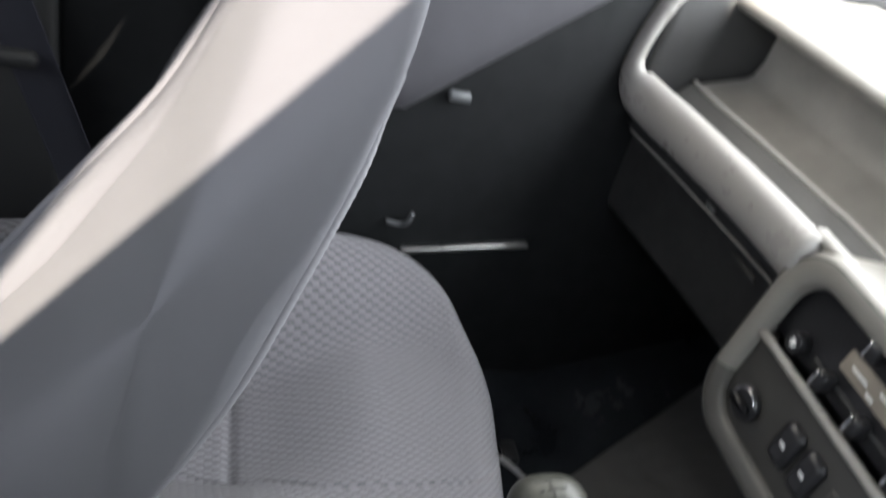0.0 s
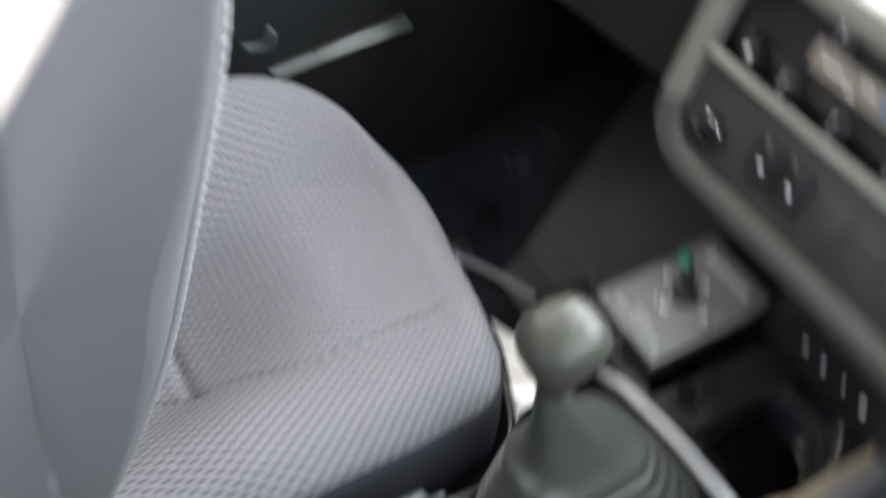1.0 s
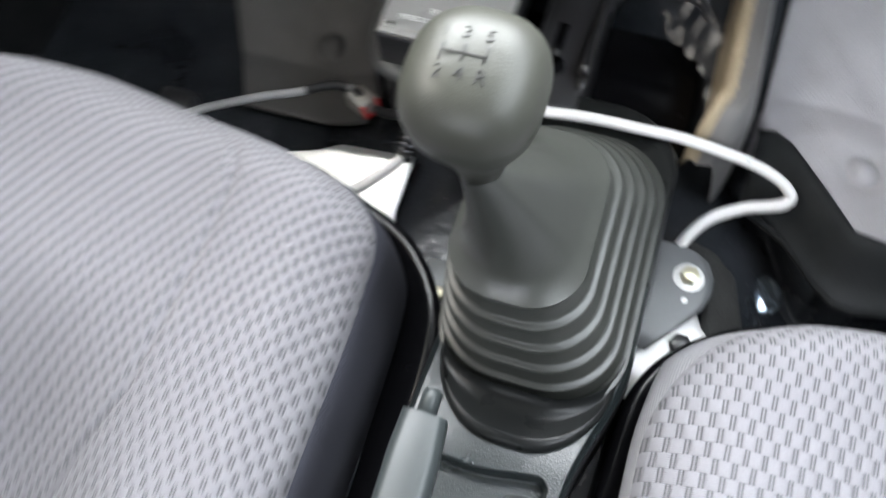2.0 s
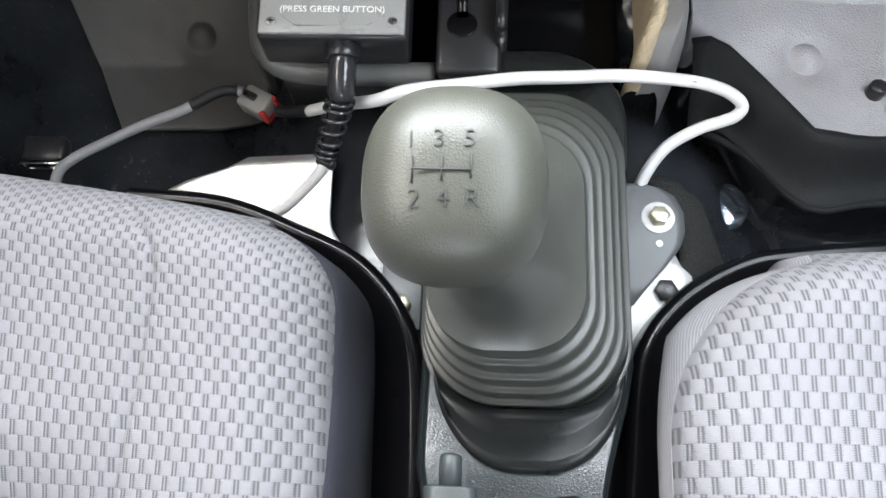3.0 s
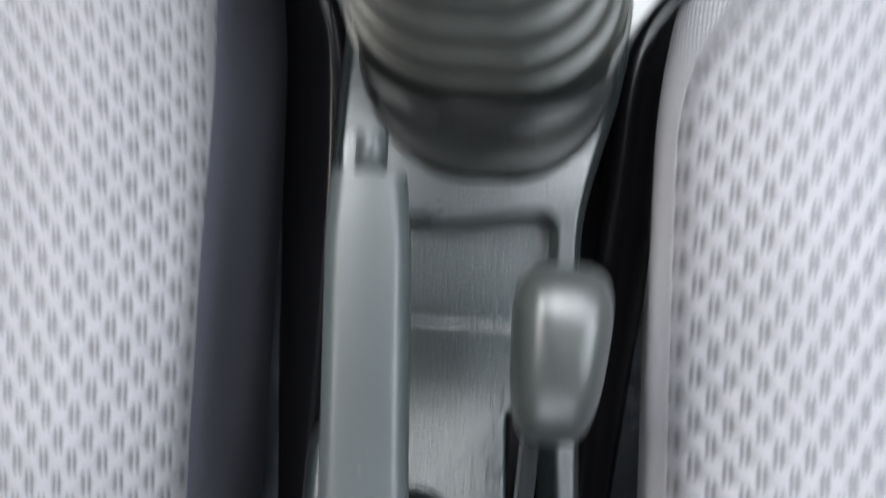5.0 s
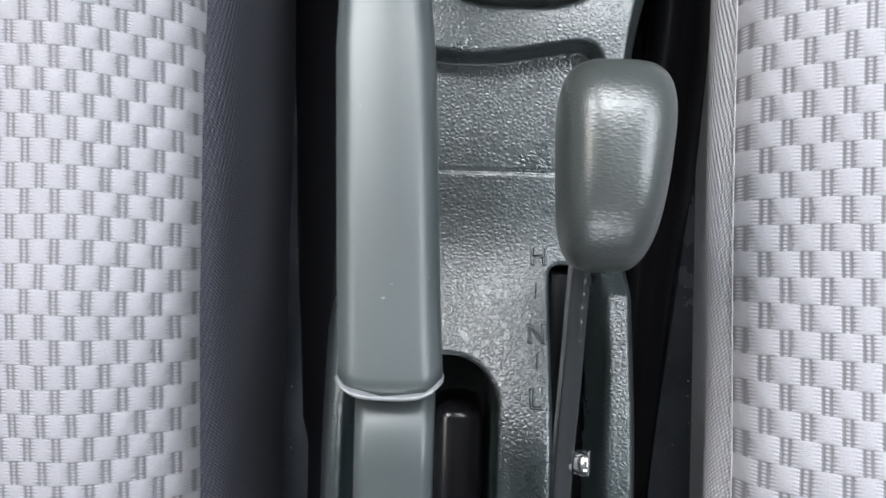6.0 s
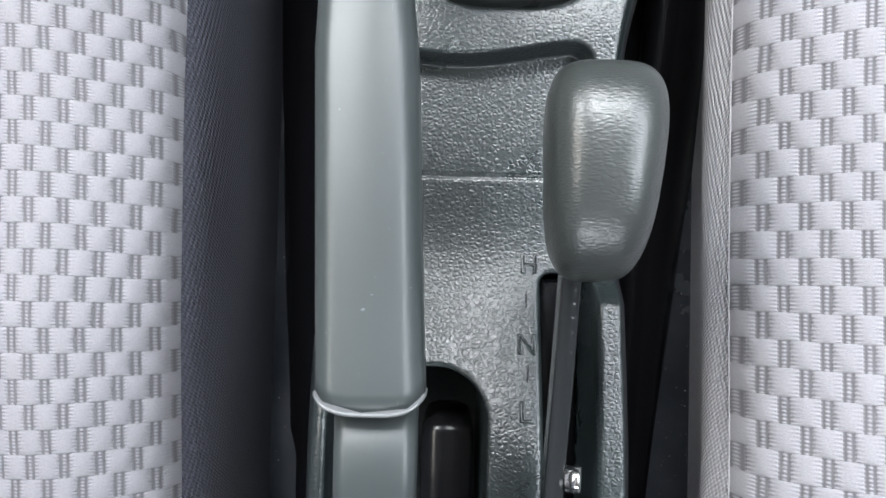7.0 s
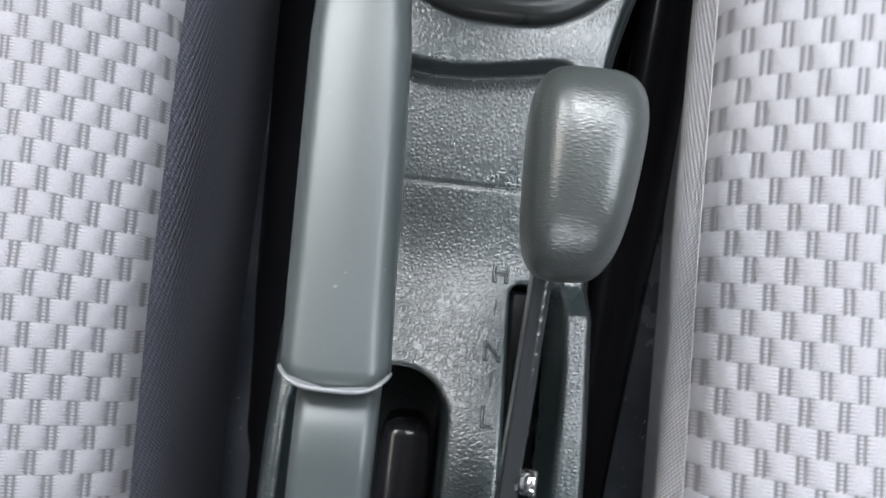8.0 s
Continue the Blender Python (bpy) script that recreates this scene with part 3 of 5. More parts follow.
def backrest(parent, x_in, x_out):
    outline = [Vector((0, y, z)) for y, z in SIDE]
    ring = spline(outline + [outline[0]], 5)[:-1]
    mid = sum(ring, Vector()) / len(ring)
    rows = []
    side = 1 if x_out > x_in else -1
    steps = [(-0.004, 0.02), (-0.004, 0.2), (-0.004, 0.45), (-0.004, -0.042), (-0.004, -0.033), (-0.004, -0.022), (-0.0034, -0.012), (-0.0015, -0.005), (0.003, -0.001), (0.009, 1.0), (0.028, 0.99), (0.05, 0.97), (0.08, 0.94), (0.14, 0.88), (0.24, 0.84), (0.33, 0.82), (0.38, 0.80), (0.40, 0.77), (0.405, 0.6)]
    width = abs(x_out - x_in)
    for dx, f in steps:
        hollow = 1 - 0.5 * smooth01(0.022, 0.12, dx)
        row = []
        for p in ring:
            k = f if f > 0 else 1 + f / (p - mid).length
            y, z = mid.y + (p.y - mid.y) * k, mid.z + (p.z - mid.z) * k
            front = -0.335 + (z - 0.13) * 0.32
            row.append(Vector((x_in + side * dx / 0.405 * width, front - (front - y) * (hollow if y < front else 1.0), z)))
        rows.append(row)
    me = grid("back_cloth", [r[::-1] for r in rows] if side < 0 else rows, True, True)
    back = whole("backrest", me, SIDE_CLOTH, parent, "plain grey cloth backrest side")
    sheet = []
    for f in (0.02, 0.25, 0.5, 0.75, 1.0):
        sheet.append([Vector((x_in + 0.0046, mid.y + (p.y - mid.y) * f * (1 - 0.020 / (p - mid).length), mid.z + (p.z - mid.z) * f * (1 - 0.020 / (p - mid).length))) for p in ring])
    me = grid("side_panel", sheet, True)
    whole("side_panel", me, SIDE_CLOTH, back, "flat sewn-in grey cloth side panel")
    line = [rows[9][k] + Vector((0.004, 0, 0)) for k in range(0, 34)]
    whole("piping", rope("piping", line, 0.0050), BRAID, back, "stitched woven piping along the front edge")
    line = [rows[9][k] for k in range(44, 72)]
    whole("back_piping", tube("back_piping", line[::2], 0.003, 8, 4), SIDE_CLOTH, back, "grey piping along the back cover")


backrest(left_seat, -0.085, -0.50)

# ---- centre console ----
console = thing("centre_console", (0.035, -0.1, 0.03), "grained dark grey plastic centre console between the seats", "console")


def plate_rise(y):
    """How the boot plate rises towards the tray."""
    return 0.026 * smooth01(0.045, -0.075, y)


def slot(x, y, x0, x1, y1, r):
    """Signed distance to the rim of a slot that runs to the rear, with a rounded front end (negative inside)."""
    qx, qy = abs(x - (x0 + x1) / 2) - (x1 - x0) / 2 + r, y - y1 + r
    return math.hypot(max(qx, 0.0), max(qy, 0.0)) + min(max(qx, qy), 0.0) - r


def console_height(x, y):
    """Top of the console: boot plate in front, recessed tray, and the hump with the lever slots."""
    z = 0.122 + plate_rise(y)
    tray = smooth01(0.0010, -0.0016, slot(x, y + 0.003 * math.cos((x - 0.03) * 60), -0.0095, 0.0795, -0.0790, 0.009))
    deep = 0.012 * (1 - smooth01(-0.150, -0.235, y))
    z -= tray * deep
    z += -0.0008 * math.exp(-((y + 0.1245) / 0.0008) ** 2) * tray
    hump = smooth01(-0.138, -0.235, y)
    z += 0.015 * hump
    z += 0.012 * smooth01(-0.158, -0.172, y) * smooth01(0.073, 0.079, x)
    z -= 0.05 * smooth01(0.0855, 0.100, x) ** 2 * smooth01(-0.14, -0.17, y)
    z -= 0.03 * smooth01(-0.012, -0.024, x) ** 2 * smooth01(-0.14, -0.18, y)
    return z


def slots(x, y):
    return min(slot(x, y, 0.0625, 0.0785, -0.160, 0.004), slot(x, y, -0.011, 0.0435, -0.194, 0.018))


NX = 150
ys = np.concatenate([np.linspace(-0.46, -0.25, 120)[:-1], np.linspace(-0.25, -0.055, 330), np.linspace(-0.055, 0.20, 60)[1:]])
NY = len(ys)
verts, faces = [], []
for y in ys:
    half_in = 0.018 * smooth01(0.02, -0.09, y)
    for j in range(NX):
        f = j / (NX - 1)
        x0 = -0.017 + 0.004 * smooth01(-0.055, -0.085, y) - 0.009 * smooth01(-0.162, -0.190, y)
        x, yy = x0 + f * (0.115 - half_in * 1.35 - x0), y
        d = slots(x, yy)
        if abs(d) < 0.0006:  # draw the nearest points onto the rim of the slot
            gx, gy = (slots(x + 1e-5, yy) - d) / 1e-5, (slots(x, yy + 1e-5) - d) / 1e-5
            x, yy = x - gx * d, yy - gy * d
        z = console_height(x, yy)
        z -= 0.010 * (1 - smooth01(0.0, 0.035, min(f, 1 - f)))
        if d < -0.0006:
            z -= 0.075
        elif d < 0.002:
            z -= 0.0012 * (1 - max(d, 0.0) / 0.002) ** 2
        verts.append((x, yy, z))
for i in range(NY - 1):
    for j in range(NX - 1):
        a = i * NX + j
        faces.append((a, a + 1, a + NX + 1, a + NX))
me = mesh_of("console_top", verts, faces)
top = whole("console_top", me, CONSOLE, console)
for name, j in (("left_wall", 0), ("right_wall", NX - 1)):
    rows = []
    for i in range(0, NY, 6):
        p = verts[i * NX + j]
        rows.append([p, (p[0] + (-0.002 if j == 0 else 0.002), p[1], p[2] - 0.006), (p[0] + (-0.006 if j == 0 else 0.006), p[1], 0.0)])
    whole(name, grid(name, rows), BLACK, console)
# relief letters of the range selector
for words, y in (("H", -0.1572), ("N", -0.1860), ("L", -0.2085)):
    whole("letter", writing("letter", words, 0.0092, pose(0.0575 + (y + 0.186) * 0.04, y, 0.0), 0.0, lambda x, yy: console_height(x, yy) + 0.0002, 0.0004), CONSOLE, console, "moulded letter " + words)
for y in (-0.1715, -0.1975):
    whole("mark", box("mark", (0.0005, 0.010, 0.0010), (0.0575, y, console_height(0.0575, y)), 0.0002, 1), TRIM, console, "moulded line")

# ---- gear lever: flange, bellows, neck, knob ----
lever = thing("gear_lever", (0.04, 0.07, 0.12), "five-speed gear lever with a ribbed dark rubber boot", "gear lever")
rows = []
for hx, hy, r, z, cx, cy, tp in (
        (0.071, 0.146, 0.060, 0.118, 0.048, 0.082, 0.22), (0.071, 0.146, 0.060, 0.1245, 0.048, 0.082, 0.22), (0.069, 0.143, 0.060, 0.128, 0.048, 0.082, 0.22),
        (0.0665, 0.136, 0.058, 0.1280, 0.047, 0.080, 0.16), (0.063, 0.124, 0.054, 0.1250, 0.046, 0.079, 0.08), (0.0620, 0.114, 0.050, 0.1260, 0.046, 0.078, 0.02), (0.0615, 0.108, 0.048, 0.130, 0.046, 0.078, 0.0), (0.0625, 0.1065, 0.048, 0.135, 0.046, 0.078, 0.0)):
    rows.append([(x, y, zz + plate_rise(y)) for x, y, zz in loop_rr(cx, cy, hx, hy, r, z, 14, tp)])
whole("flange", grid("flange", rows, True, False, False), FLANGE, lever, "smooth dark rubber boot base")
rows = []
N_RIDGE = 5
for k in range(N_RIDGE * 12 + 1):
    f = k / (N_RIDGE * 12)
    w = max(0.0, math.cos(2 * math.pi * N_RIDGE * f)) ** 2.5
    cx, cy = 0.046 + (0.029 - 0.046) * f, 0.078 + (0.046 - 0.078) * f
    hx, hy = 0.0620 + (0.0365 - 0.0620) * f + 0.0030 * w, 0.106 + (0.0560 - 0.106) * f + 0.0030 * w
    rows.append(loop_rr(cx, cy, hx, hy, 0.050 - 0.018 * f, 0.134 + 0.108 * f + 0.0034 * w, 14))
whole("bellows", grid("bellows", rows, True, False, False), RUBBER, lever, "dark rubber boot with five stepped ribs")
rows = []
for f in np.linspace(0, 1, 16):
    g = f ** 0.60
    cx, cy = 0.029 + (0.0066 - 0.029) * f, 0.046 + (0.012 - 0.046) * f
    hx, hy = 0.0394 * (1 - g) + 0.0088 * g, 0.0589 * (1 - g) + 0.0088 * g
    rows.append(loop_rr(cx, cy, hx, hy, 0.032 * (1 - f) + 0.0087 * f, 0.2453 + 0.0855 * f, 14))
whole("neck", grid("neck", rows, True, False, False), RUBBER, lever, "smooth tapering rubber neck")
whole("mould_line", tube("mould_line", [(0.0269, -0.0077, 0.2452), (0.0253, -0.0022, 0.2476)], 0.0004, 5, 4), PLUG_GREY, lever)


KNOB_HX, KNOB_HY, KNOB_H = 0.0292, 0.0318, 0.0235


def knob_dome(x, y):
    """Fall of the pillow-shaped knob top below its middle."""
    r = ((abs(x) / KNOB_HX) ** 2.5 + (abs(y) / KNOB_HY) ** 2.5) ** 0.4
    return -KNOB_H * (1 - math.sqrt(max(1 - min(r, 1.0) ** 2.6, 0.0)))


def loop_se(hx, hy, p, z, n=48):
    """A superellipse, as a loop of points."""
    out = []
    for k in range(n):
        c, q = math.cos(2 * math.pi * k / n), math.sin(2 * math.pi * k / n)
        out.append((hx * math.copysign(abs(c) ** (2 / p), c), hy * math.copysign(abs(q) ** (2 / p), q), z))
    return out


rows = []
for hx, hy, z in ((0.009, 0.009, -0.097), (0.0112, 0.0112, -0.095), (0.0142, 0.0147, -0.080), (0.0182, 0.0192, -0.064), (0.0222, 0.0238, -0.051), (0.0256, 0.0277, -0.041), (0.0281, 0.0305, -0.0325)):
    rows.append(loop_se(hx, hy, 2.0 + 0.45 * smooth01(-0.09, -0.03, z), z))
for k in range(22):
    f = math.sin(math.pi / 2 * (1 - k / 22.0)) ** (1 / 1.3) if k < 21 else 0.03
    rows.append([(x, y, knob_dome(x * 0.999, y * 0.999)) for x, y, z in loop_se(KNOB_HX * f, KNOB_HY * f, 2.5, 0)])
KNOB_POSE = pose(0.0066, 0.0042, 0.4205, 8, 0, 0)
me = grid("knob", rows, True, True, False)
me.transform(KNOB_POSE)
knob = whole("knob", me, KNOB, lever, "rounded grey plastic gear knob with a shift pattern")
for words, x, y in (("1", -0.0126, 0.0082), ("3", -0.0044, 0.0083), ("5", 0.0045, 0.0084), ("2", -0.0112, -0.0094), ("4", -0.0028, -0.0092), ("R", 0.0054, -0.0092)):
    me = writing("digit", words, 0.0078, pose(x, y, 0), 0.0002, lambda a, b: knob_dome(a, b) + 0.0003, 0.0, -0.00013)
    me.transform(KNOB_POSE)
    whole("digit", me, INK, knob, "engraved " + words)
for x, y, w, h in ((-0.0119, -0.0008, 0.0005, 0.0078), (-0.0034, -0.0003, 0.0005, 0.0076), (0.0050, 0.0003, 0.0005, 0.0072), (-0.0034, -0.0008, 0.0170, 0.0005)):
    me = box("line", (w, h, 0.0006), (x, y, knob_dome(x, y) + 0.0003), 0)
    me.transform(KNOB_POSE)
    whole("pattern_line", me, INK, knob)

# ---- hand brake ----
brake = thing("hand_brake", (0.01, -0.2, 0.15), "lowered hand brake lever with a grey plastic grip", "hand brake")


def bar_section(hx, hz, r=0.0048):
    """Cross-section of a bar with a nearly flat top and well rounded shoulders."""
    out = [(-hx, -0.5 * hz), (-hx, 0.1 * hz)]
    for k in range(9):
        a = radians(180 - 90 * k / 8)
        out.append((-hx + r + r * math.cos(a), hz - r + r * math.sin(a)))
    for k in range(1, 12):
        f = -1 + 2 * k / 12
        out.append((f * (hx - r), hz + 0.0005 * (1 - f * f)))
    for k in range(9):
        a = radians(90 - 90 * k / 8)
        out.append((hx - r + r * math.cos(a), hz - r + r * math.sin(a)))
    return out + [(hx, 0.1 * hz), (hx, -0.5 * hz), (0.7 * hx, -hz), (0.0, -1.05 * hz), (-0.7 * hx, -hz)]


def bowed(a, hx):
    """How far the rear end of the grip bows back at its middle."""
    return 0.0046 * max(0.0, 1 - (abs(a) / hx) ** 4)


rows = []
for f in (0.0, 0.003, 0.012, 0.03, 0.1, 0.2, 0.35, 0.5, 0.65, 0.8, 0.9, 0.96, 1.0):
    y, z, cx = -0.0745 - 0.1235 * f, 0.2025 + 0.0195 * f, 0.0032 + 0.0066 * f
    g = 0.0 if f else -0.0014
    hx = 0.0132 + 0.0016 * min(f / 0.2, 1.0) - 0.0006 * f + g
    rows.append([(cx + a, y + 0.0046 * smooth01(0.8, 1.0, f) - bowed(a, hx) * smooth01(0.8, 1.0, f), z + b) for a, b in bar_section(hx, 0.0115 + g, 0.0068 + g)])
whole("grip", grid("grip", rows, True, True, False), GRIP, brake, "worn grey plastic grip with a flat top")
rows = []
for dy, s in ((0.0004, 0.99), (0.0001, 1.015), (-0.0004, 1.015), (-0.0008, 0.97)):
    rows.append([(0.0098 + a, -0.1981 + 0.0046 + dy - bowed(a, 0.0143 * s), 0.2222 + b) for a, b in bar_section(0.0143 * s, 0.0117 * s)])
whole("ferrule", grid("ferrule", rows, True, True, False), BRACKET, brake, "pale ring at the end of the grip")
rows = []
for f in np.linspace(0, 1, 10):
    y, z = -0.1925 - 0.245 * f, 0.2200 - 0.05 * f ** 1.5
    rows.append([(0.0112 + a, y, z + b) for a, b in bar_section(0.0108, 0.0095, 0.004)])
whole("shaft", grid("shaft", rows, True, True, False), GRIP, brake, "dark grey lever shaft")
whole("button", disc("button", (0.0032, -0.0765, 0.2040), 0.0058, 0.0180, (0, 1, -0.1), 20, 0.002), GRIP, brake, "push button at the tip")
whole("slot_boot", box("slot_boot", (0.020, 0.16, 0.06), (0.030, -0.295, 0.100), 0.006), GLOSS, brake, "black plate in the lever slot")

# ---- transfer lever ----
transfer = thing("transfer_lever", (0.063, -0.2, 0.15), "transfer gearbox lever with a grained dark knob", "gear lever")
def knob_ring(f, z):
    """One ring of the transfer knob: a rounded oblong that narrows towards the rear."""
    return [(0.0698 + x * (1 - 0.13 * (1 - y / 0.030)), -0.1335 + y, z) for x, y, _ in loop_se(0.0176 * f, 0.0300 * f, 3.6, 0.0, 56)]


rows = []
for f, z in ((0.55, 0.196), (0.72, 0.198), (0.86, 0.204), (0.95, 0.212), (0.99, 0.2195)):
    rows.append(knob_ring(f, z))
for k in range(20):
    f = math.cos(math.pi / 2 * k / 19.6)
    rows.append(knob_ring(f, 0.2245 + 0.0145 * math.sqrt(max(1 - f ** 3.4, 0.0))))
for r in rows:
    for k, (x, y, z) in enumerate(r):
        d = (y + 0.128) / 0.03
        r[k] = (x + 0.0012 * d, y, z - 0.0066 * d * d)
whole("knob", grid("knob", rows, True, True, False), KNOB_DARK, transfer, "grained dark grey plastic lever knob")
path = [(0.0662, -0.150, 0.200), (0.0655, -0.170, 0.196), (0.0645, -0.195, 0.192), (0.0632, -0.225, 0.187), (0.0625, -0.28, 0.176)]
rows = []
for q in spline(path, 6):
    rows.append([(q.x - 0.0029, q.y, q.z - 0.010), (q.x - 0.0029, q.y, q.z), (q.x - 0.0023, q.y, q.z + 0.0007), (q.x + 0.0023, q.y, q.z + 0.0007), (q.x + 0.0029, q.y, q.z), (q.x + 0.0029, q.y, q.z - 0.010)])
whole("blade", grid("blade", rows, True, True, False), BLADE, transfer, "flat black steel lever blade")
# Added black block that makes the inside of the slot read as deep shade.
whole("slot_shade", box("slot_shade", (0.0145, 0.16, 0.05), (0.0705, -0.242, 0.108), 0.002), GLOSS, transfer, "black block standing in for the shade inside the lever slot")
whole("pivot_bolt", disc("pivot_bolt", (0.0668, -0.2235, 0.1865), 0.0042, 0.0045, (1, 0, 0.3), 16), CHROME, transfer, "bright pivot bolt")


# ---- floor details round the console ----
def draped(x0, x1, y0, y1, lift, material, name, label, keep=None, n=40, bumps=()):
    """A sheet that follows the floor, with a turned-down rim; keep(x, y) trims its outline."""
    rows = []
    for y in np.linspace(y0, y1, n):
        row = []
        for x in np.linspace(x0, x1, n):
            xx, yy = keep(x, y) if keep else (x, y)
            z = floor_height(xx, yy) + lift
            for bx, by, br, bh in bumps:
                z += bh * math.exp(-(((xx - bx) ** 2 + (yy - by) ** 2) / br ** 2) ** 2)
            z += 0.002 * noise.noise(Vector((xx * 18, yy * 18, 0))) + 0.0012 * noise.noise(Vector((xx * 45, yy * 45, 3)))
            row.append((xx, yy, z))
        rows.append(row)
    me = grid(name, rows)
    me.materials.append(material)
    ob = part(name, me, material, None, label)
    ob.modifiers.new("thickness", "SOLIDIFY").thickness = -0.004
    return ob


def cut_right(x, y):
    edge = 0.268 - (min(y, 0.245) - 0.166) * 0.806 - 0.026 * smooth01(0.245, 0.262, y)
    return (edge + (x - 0.20) * (0.62 - edge) / 0.42, y)


def cut_left(x, y):
    edge = -0.3075 - (y - 0.237) * 0.48
    return (-0.17 + (x + 0.17) * (edge + 0.17) / -0.43, y)


tagged(draped(0.20, 0.62, 0.174, 0.60, 0.006, MAT_GREY, "floor_mat", "grey moulded vinyl floor insulation with round dents", cut_right, 170, [(0.262, 0.251, 0.0095, 0.007), (0.262, 0.251, 0.020, -0.005), (0.37, 0.26, 0.016, 0.006), (0.222, 0.295, 0.04, 0.006)]), category="floor mat", group="floor mats")
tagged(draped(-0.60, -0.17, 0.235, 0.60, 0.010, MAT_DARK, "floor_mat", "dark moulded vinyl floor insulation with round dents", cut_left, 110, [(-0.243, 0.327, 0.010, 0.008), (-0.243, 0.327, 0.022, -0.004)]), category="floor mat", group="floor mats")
# Sheet added for a white glare, tilted to reflect the left lamp.
ob = thing("glare_sheet", (-0.14, 0.13, 0.03), "bright metal sheet added for a white glare on the tunnel side", "metal sheet")
rows = []
for y in np.linspace(0.055, 0.182, 16):
    x0, x1 = -0.060 - 0.040 * smooth01(0.07, 0.13, y), -0.245 + 0.075 * smooth01(0.145, 0.182, y) ** 2
    rows.append([(x, y, 0.030 + 0.14 * (x + 0.15) + 0.17 * (y - 0.13)) for x in np.linspace(x0, x1, 20)])
ob = whole("sheet", grid("sheet", [r[::-1] for r in rows]), WHITE_SHEET, ob)
ob.modifiers.new("thickness", "SOLIDIFY").thickness = -0.002

# bolted bracket with foam pad, beside the console
bracket = thing("bracket", (0.15, 0.09, 0.05), "zinc-plated bracket bolted to the tunnel", "bracket")
rows = []
for y, x1 in ((0.060, 0.128), (0.075, 0.140), (0.090, 0.153), (0.103, 0.163), (0.115, 0.167), (0.130, 0.167), (0.143, 0.161), (0.150, 0.150), (0.153, 0.136)):
    rows.append([(x, y, 0.058 + 0.004 * smooth01(0.075, 0.11, y)) for x in np.linspace(0.118, x1, 8)])
plate = whole("plate", grid("plate", rows), BRACKET, bracket, "dark grey painted upper plate")
plate.modifiers.new("thickness", "SOLIDIFY").thickness = -0.003
rows = []
for y, x1 in ((0.020, 0.132), (0.045, 0.145), (0.060, 0.165), (0.075, 0.174), (0.085, 0.173), (0.092, 0.166), (0.105, 0.160)):
    rows.append([(x, y, 0.050) for x in np.linspace(0.118, x1, 8)])
lug = whole("lug", grid("lug", rows), ZINC, bracket, "bright zinc lower plate")
lug.modifiers.new("thickness", "SOLIDIFY").thickness = -0.003
whole("washer", disc("washer", (0.148, 0.126, 0.0635), 0.0125, 0.002, (0, 0, 1), 28), ZINC, bracket, "bright washer")
whole("bolt", disc("bolt", (0.148, 0.126, 0.0655), 0.0075, 0.007, (0, 0, 1), 6, 0.0015), BRASS, bracket, "yellowish passivated bolt head")
whole("notch", box("notch", (0.020, 0.0065, 0.0012), (0.155, 0.1075, 0.0623), 0.0005, 1, pose(0, 0, 0, 0, 0, 6)), INK, bracket, "dark open slot")
whole("rivet", disc("rivet", (0.148, 0.106, 0.0618), 0.0028, 0.003, (0, 0, 1), 12), ZINC, bracket, "bright rivet")
whole("nut", disc("nut", (0.153, 0.073, 0.0515), 0.0085, 0.007, (0, 0, 1), 6, 0.001), BLACK, bracket, "black hexagon nut")
whole("nut_collar", disc("nut_collar", (0.153, 0.073, 0.0495), 0.0120, 0.003, (0, 0, 1), 24), BLACK, bracket)
# the twin bracket on the other side of the tunnel
twin = thing("bracket", (-0.04, 0.06, 0.05), "zinc-plated bracket bolted to the tunnel", "bracket")
whole("plate", box("plate", (0.030, 0.05, 0.003), (-0.040, 0.065, 0.051), 0.001), BRACKET, twin)
whole("bolt", disc("bolt", (-0.040, 0.058, 0.052), 0.0075, 0.007, (0, 0, 1), 6, 0.0015), BRASS, twin, "yellowish passivated bolt head")
pad = thing("foam_pad", (0.17, 0.11, 0.05), "strip of black open-cell foam on the floor", "foam pad")
rows = []
for f in np.linspace(0, 1, 16):
    y = 0.166 - 0.082 * f
    left, right = 0.140 + 0.026 * smooth01(0.0, 0.35, f), 0.172 + 0.012 * smooth01(0.0, 0.2, f) + 0.024 * f
    rows.append([(left + (right - left) * g, y, 0.052 - 0.014 * g + 0.004 * math.sin(g * math.pi) ** 0.4 - 0.004 * f) for g in np.linspace(0, 1, 10)])
ob = whole("pad", grid("pad", rows), FOAM, pad)
ob.modifiers.new("thickness", "SOLIDIFY").thickness = -0.01

# black flap of insulation on the right, beside the mat
flap = thing("insulation_flap", (0.3, 0.2, -0.02), "black folded edge of the floor insulation", "insulation flap")
rows = []
for f in np.linspace(0, 1, 24):
    x = 0.176 + 0.31 * f
    top_y = min(0.181 + max(0.256 - x, 0.0) / 0.81, 0.256) - 0.005 * smooth01(0.25, 0.30, x) + 0.002 * math.sin(f * 14)
    hem_y = 0.138 + 0.068 * (1 - smooth01(0.176, 0.268, x)) + 0.004 * math.sin(f * 17)
    rows.append([(x, top_y + (hem_y - top_y) * g, 0.088 - 0.026 * max(g, 0.0) ** 0.7 + 0.004 * math.sin(g * 5.0 + f * 5)) for g in np.linspace(-0.15, 1, 12)])
me = grid("flap", rows)
ob = whole("flap", me, DOOR_LOW, flap)
whole("folded_edge", tube("folded_edge", [r[-1] for r in rows[::3]], 0.003, 8, 3), DOOR_LOW, flap, "rounded black hem")
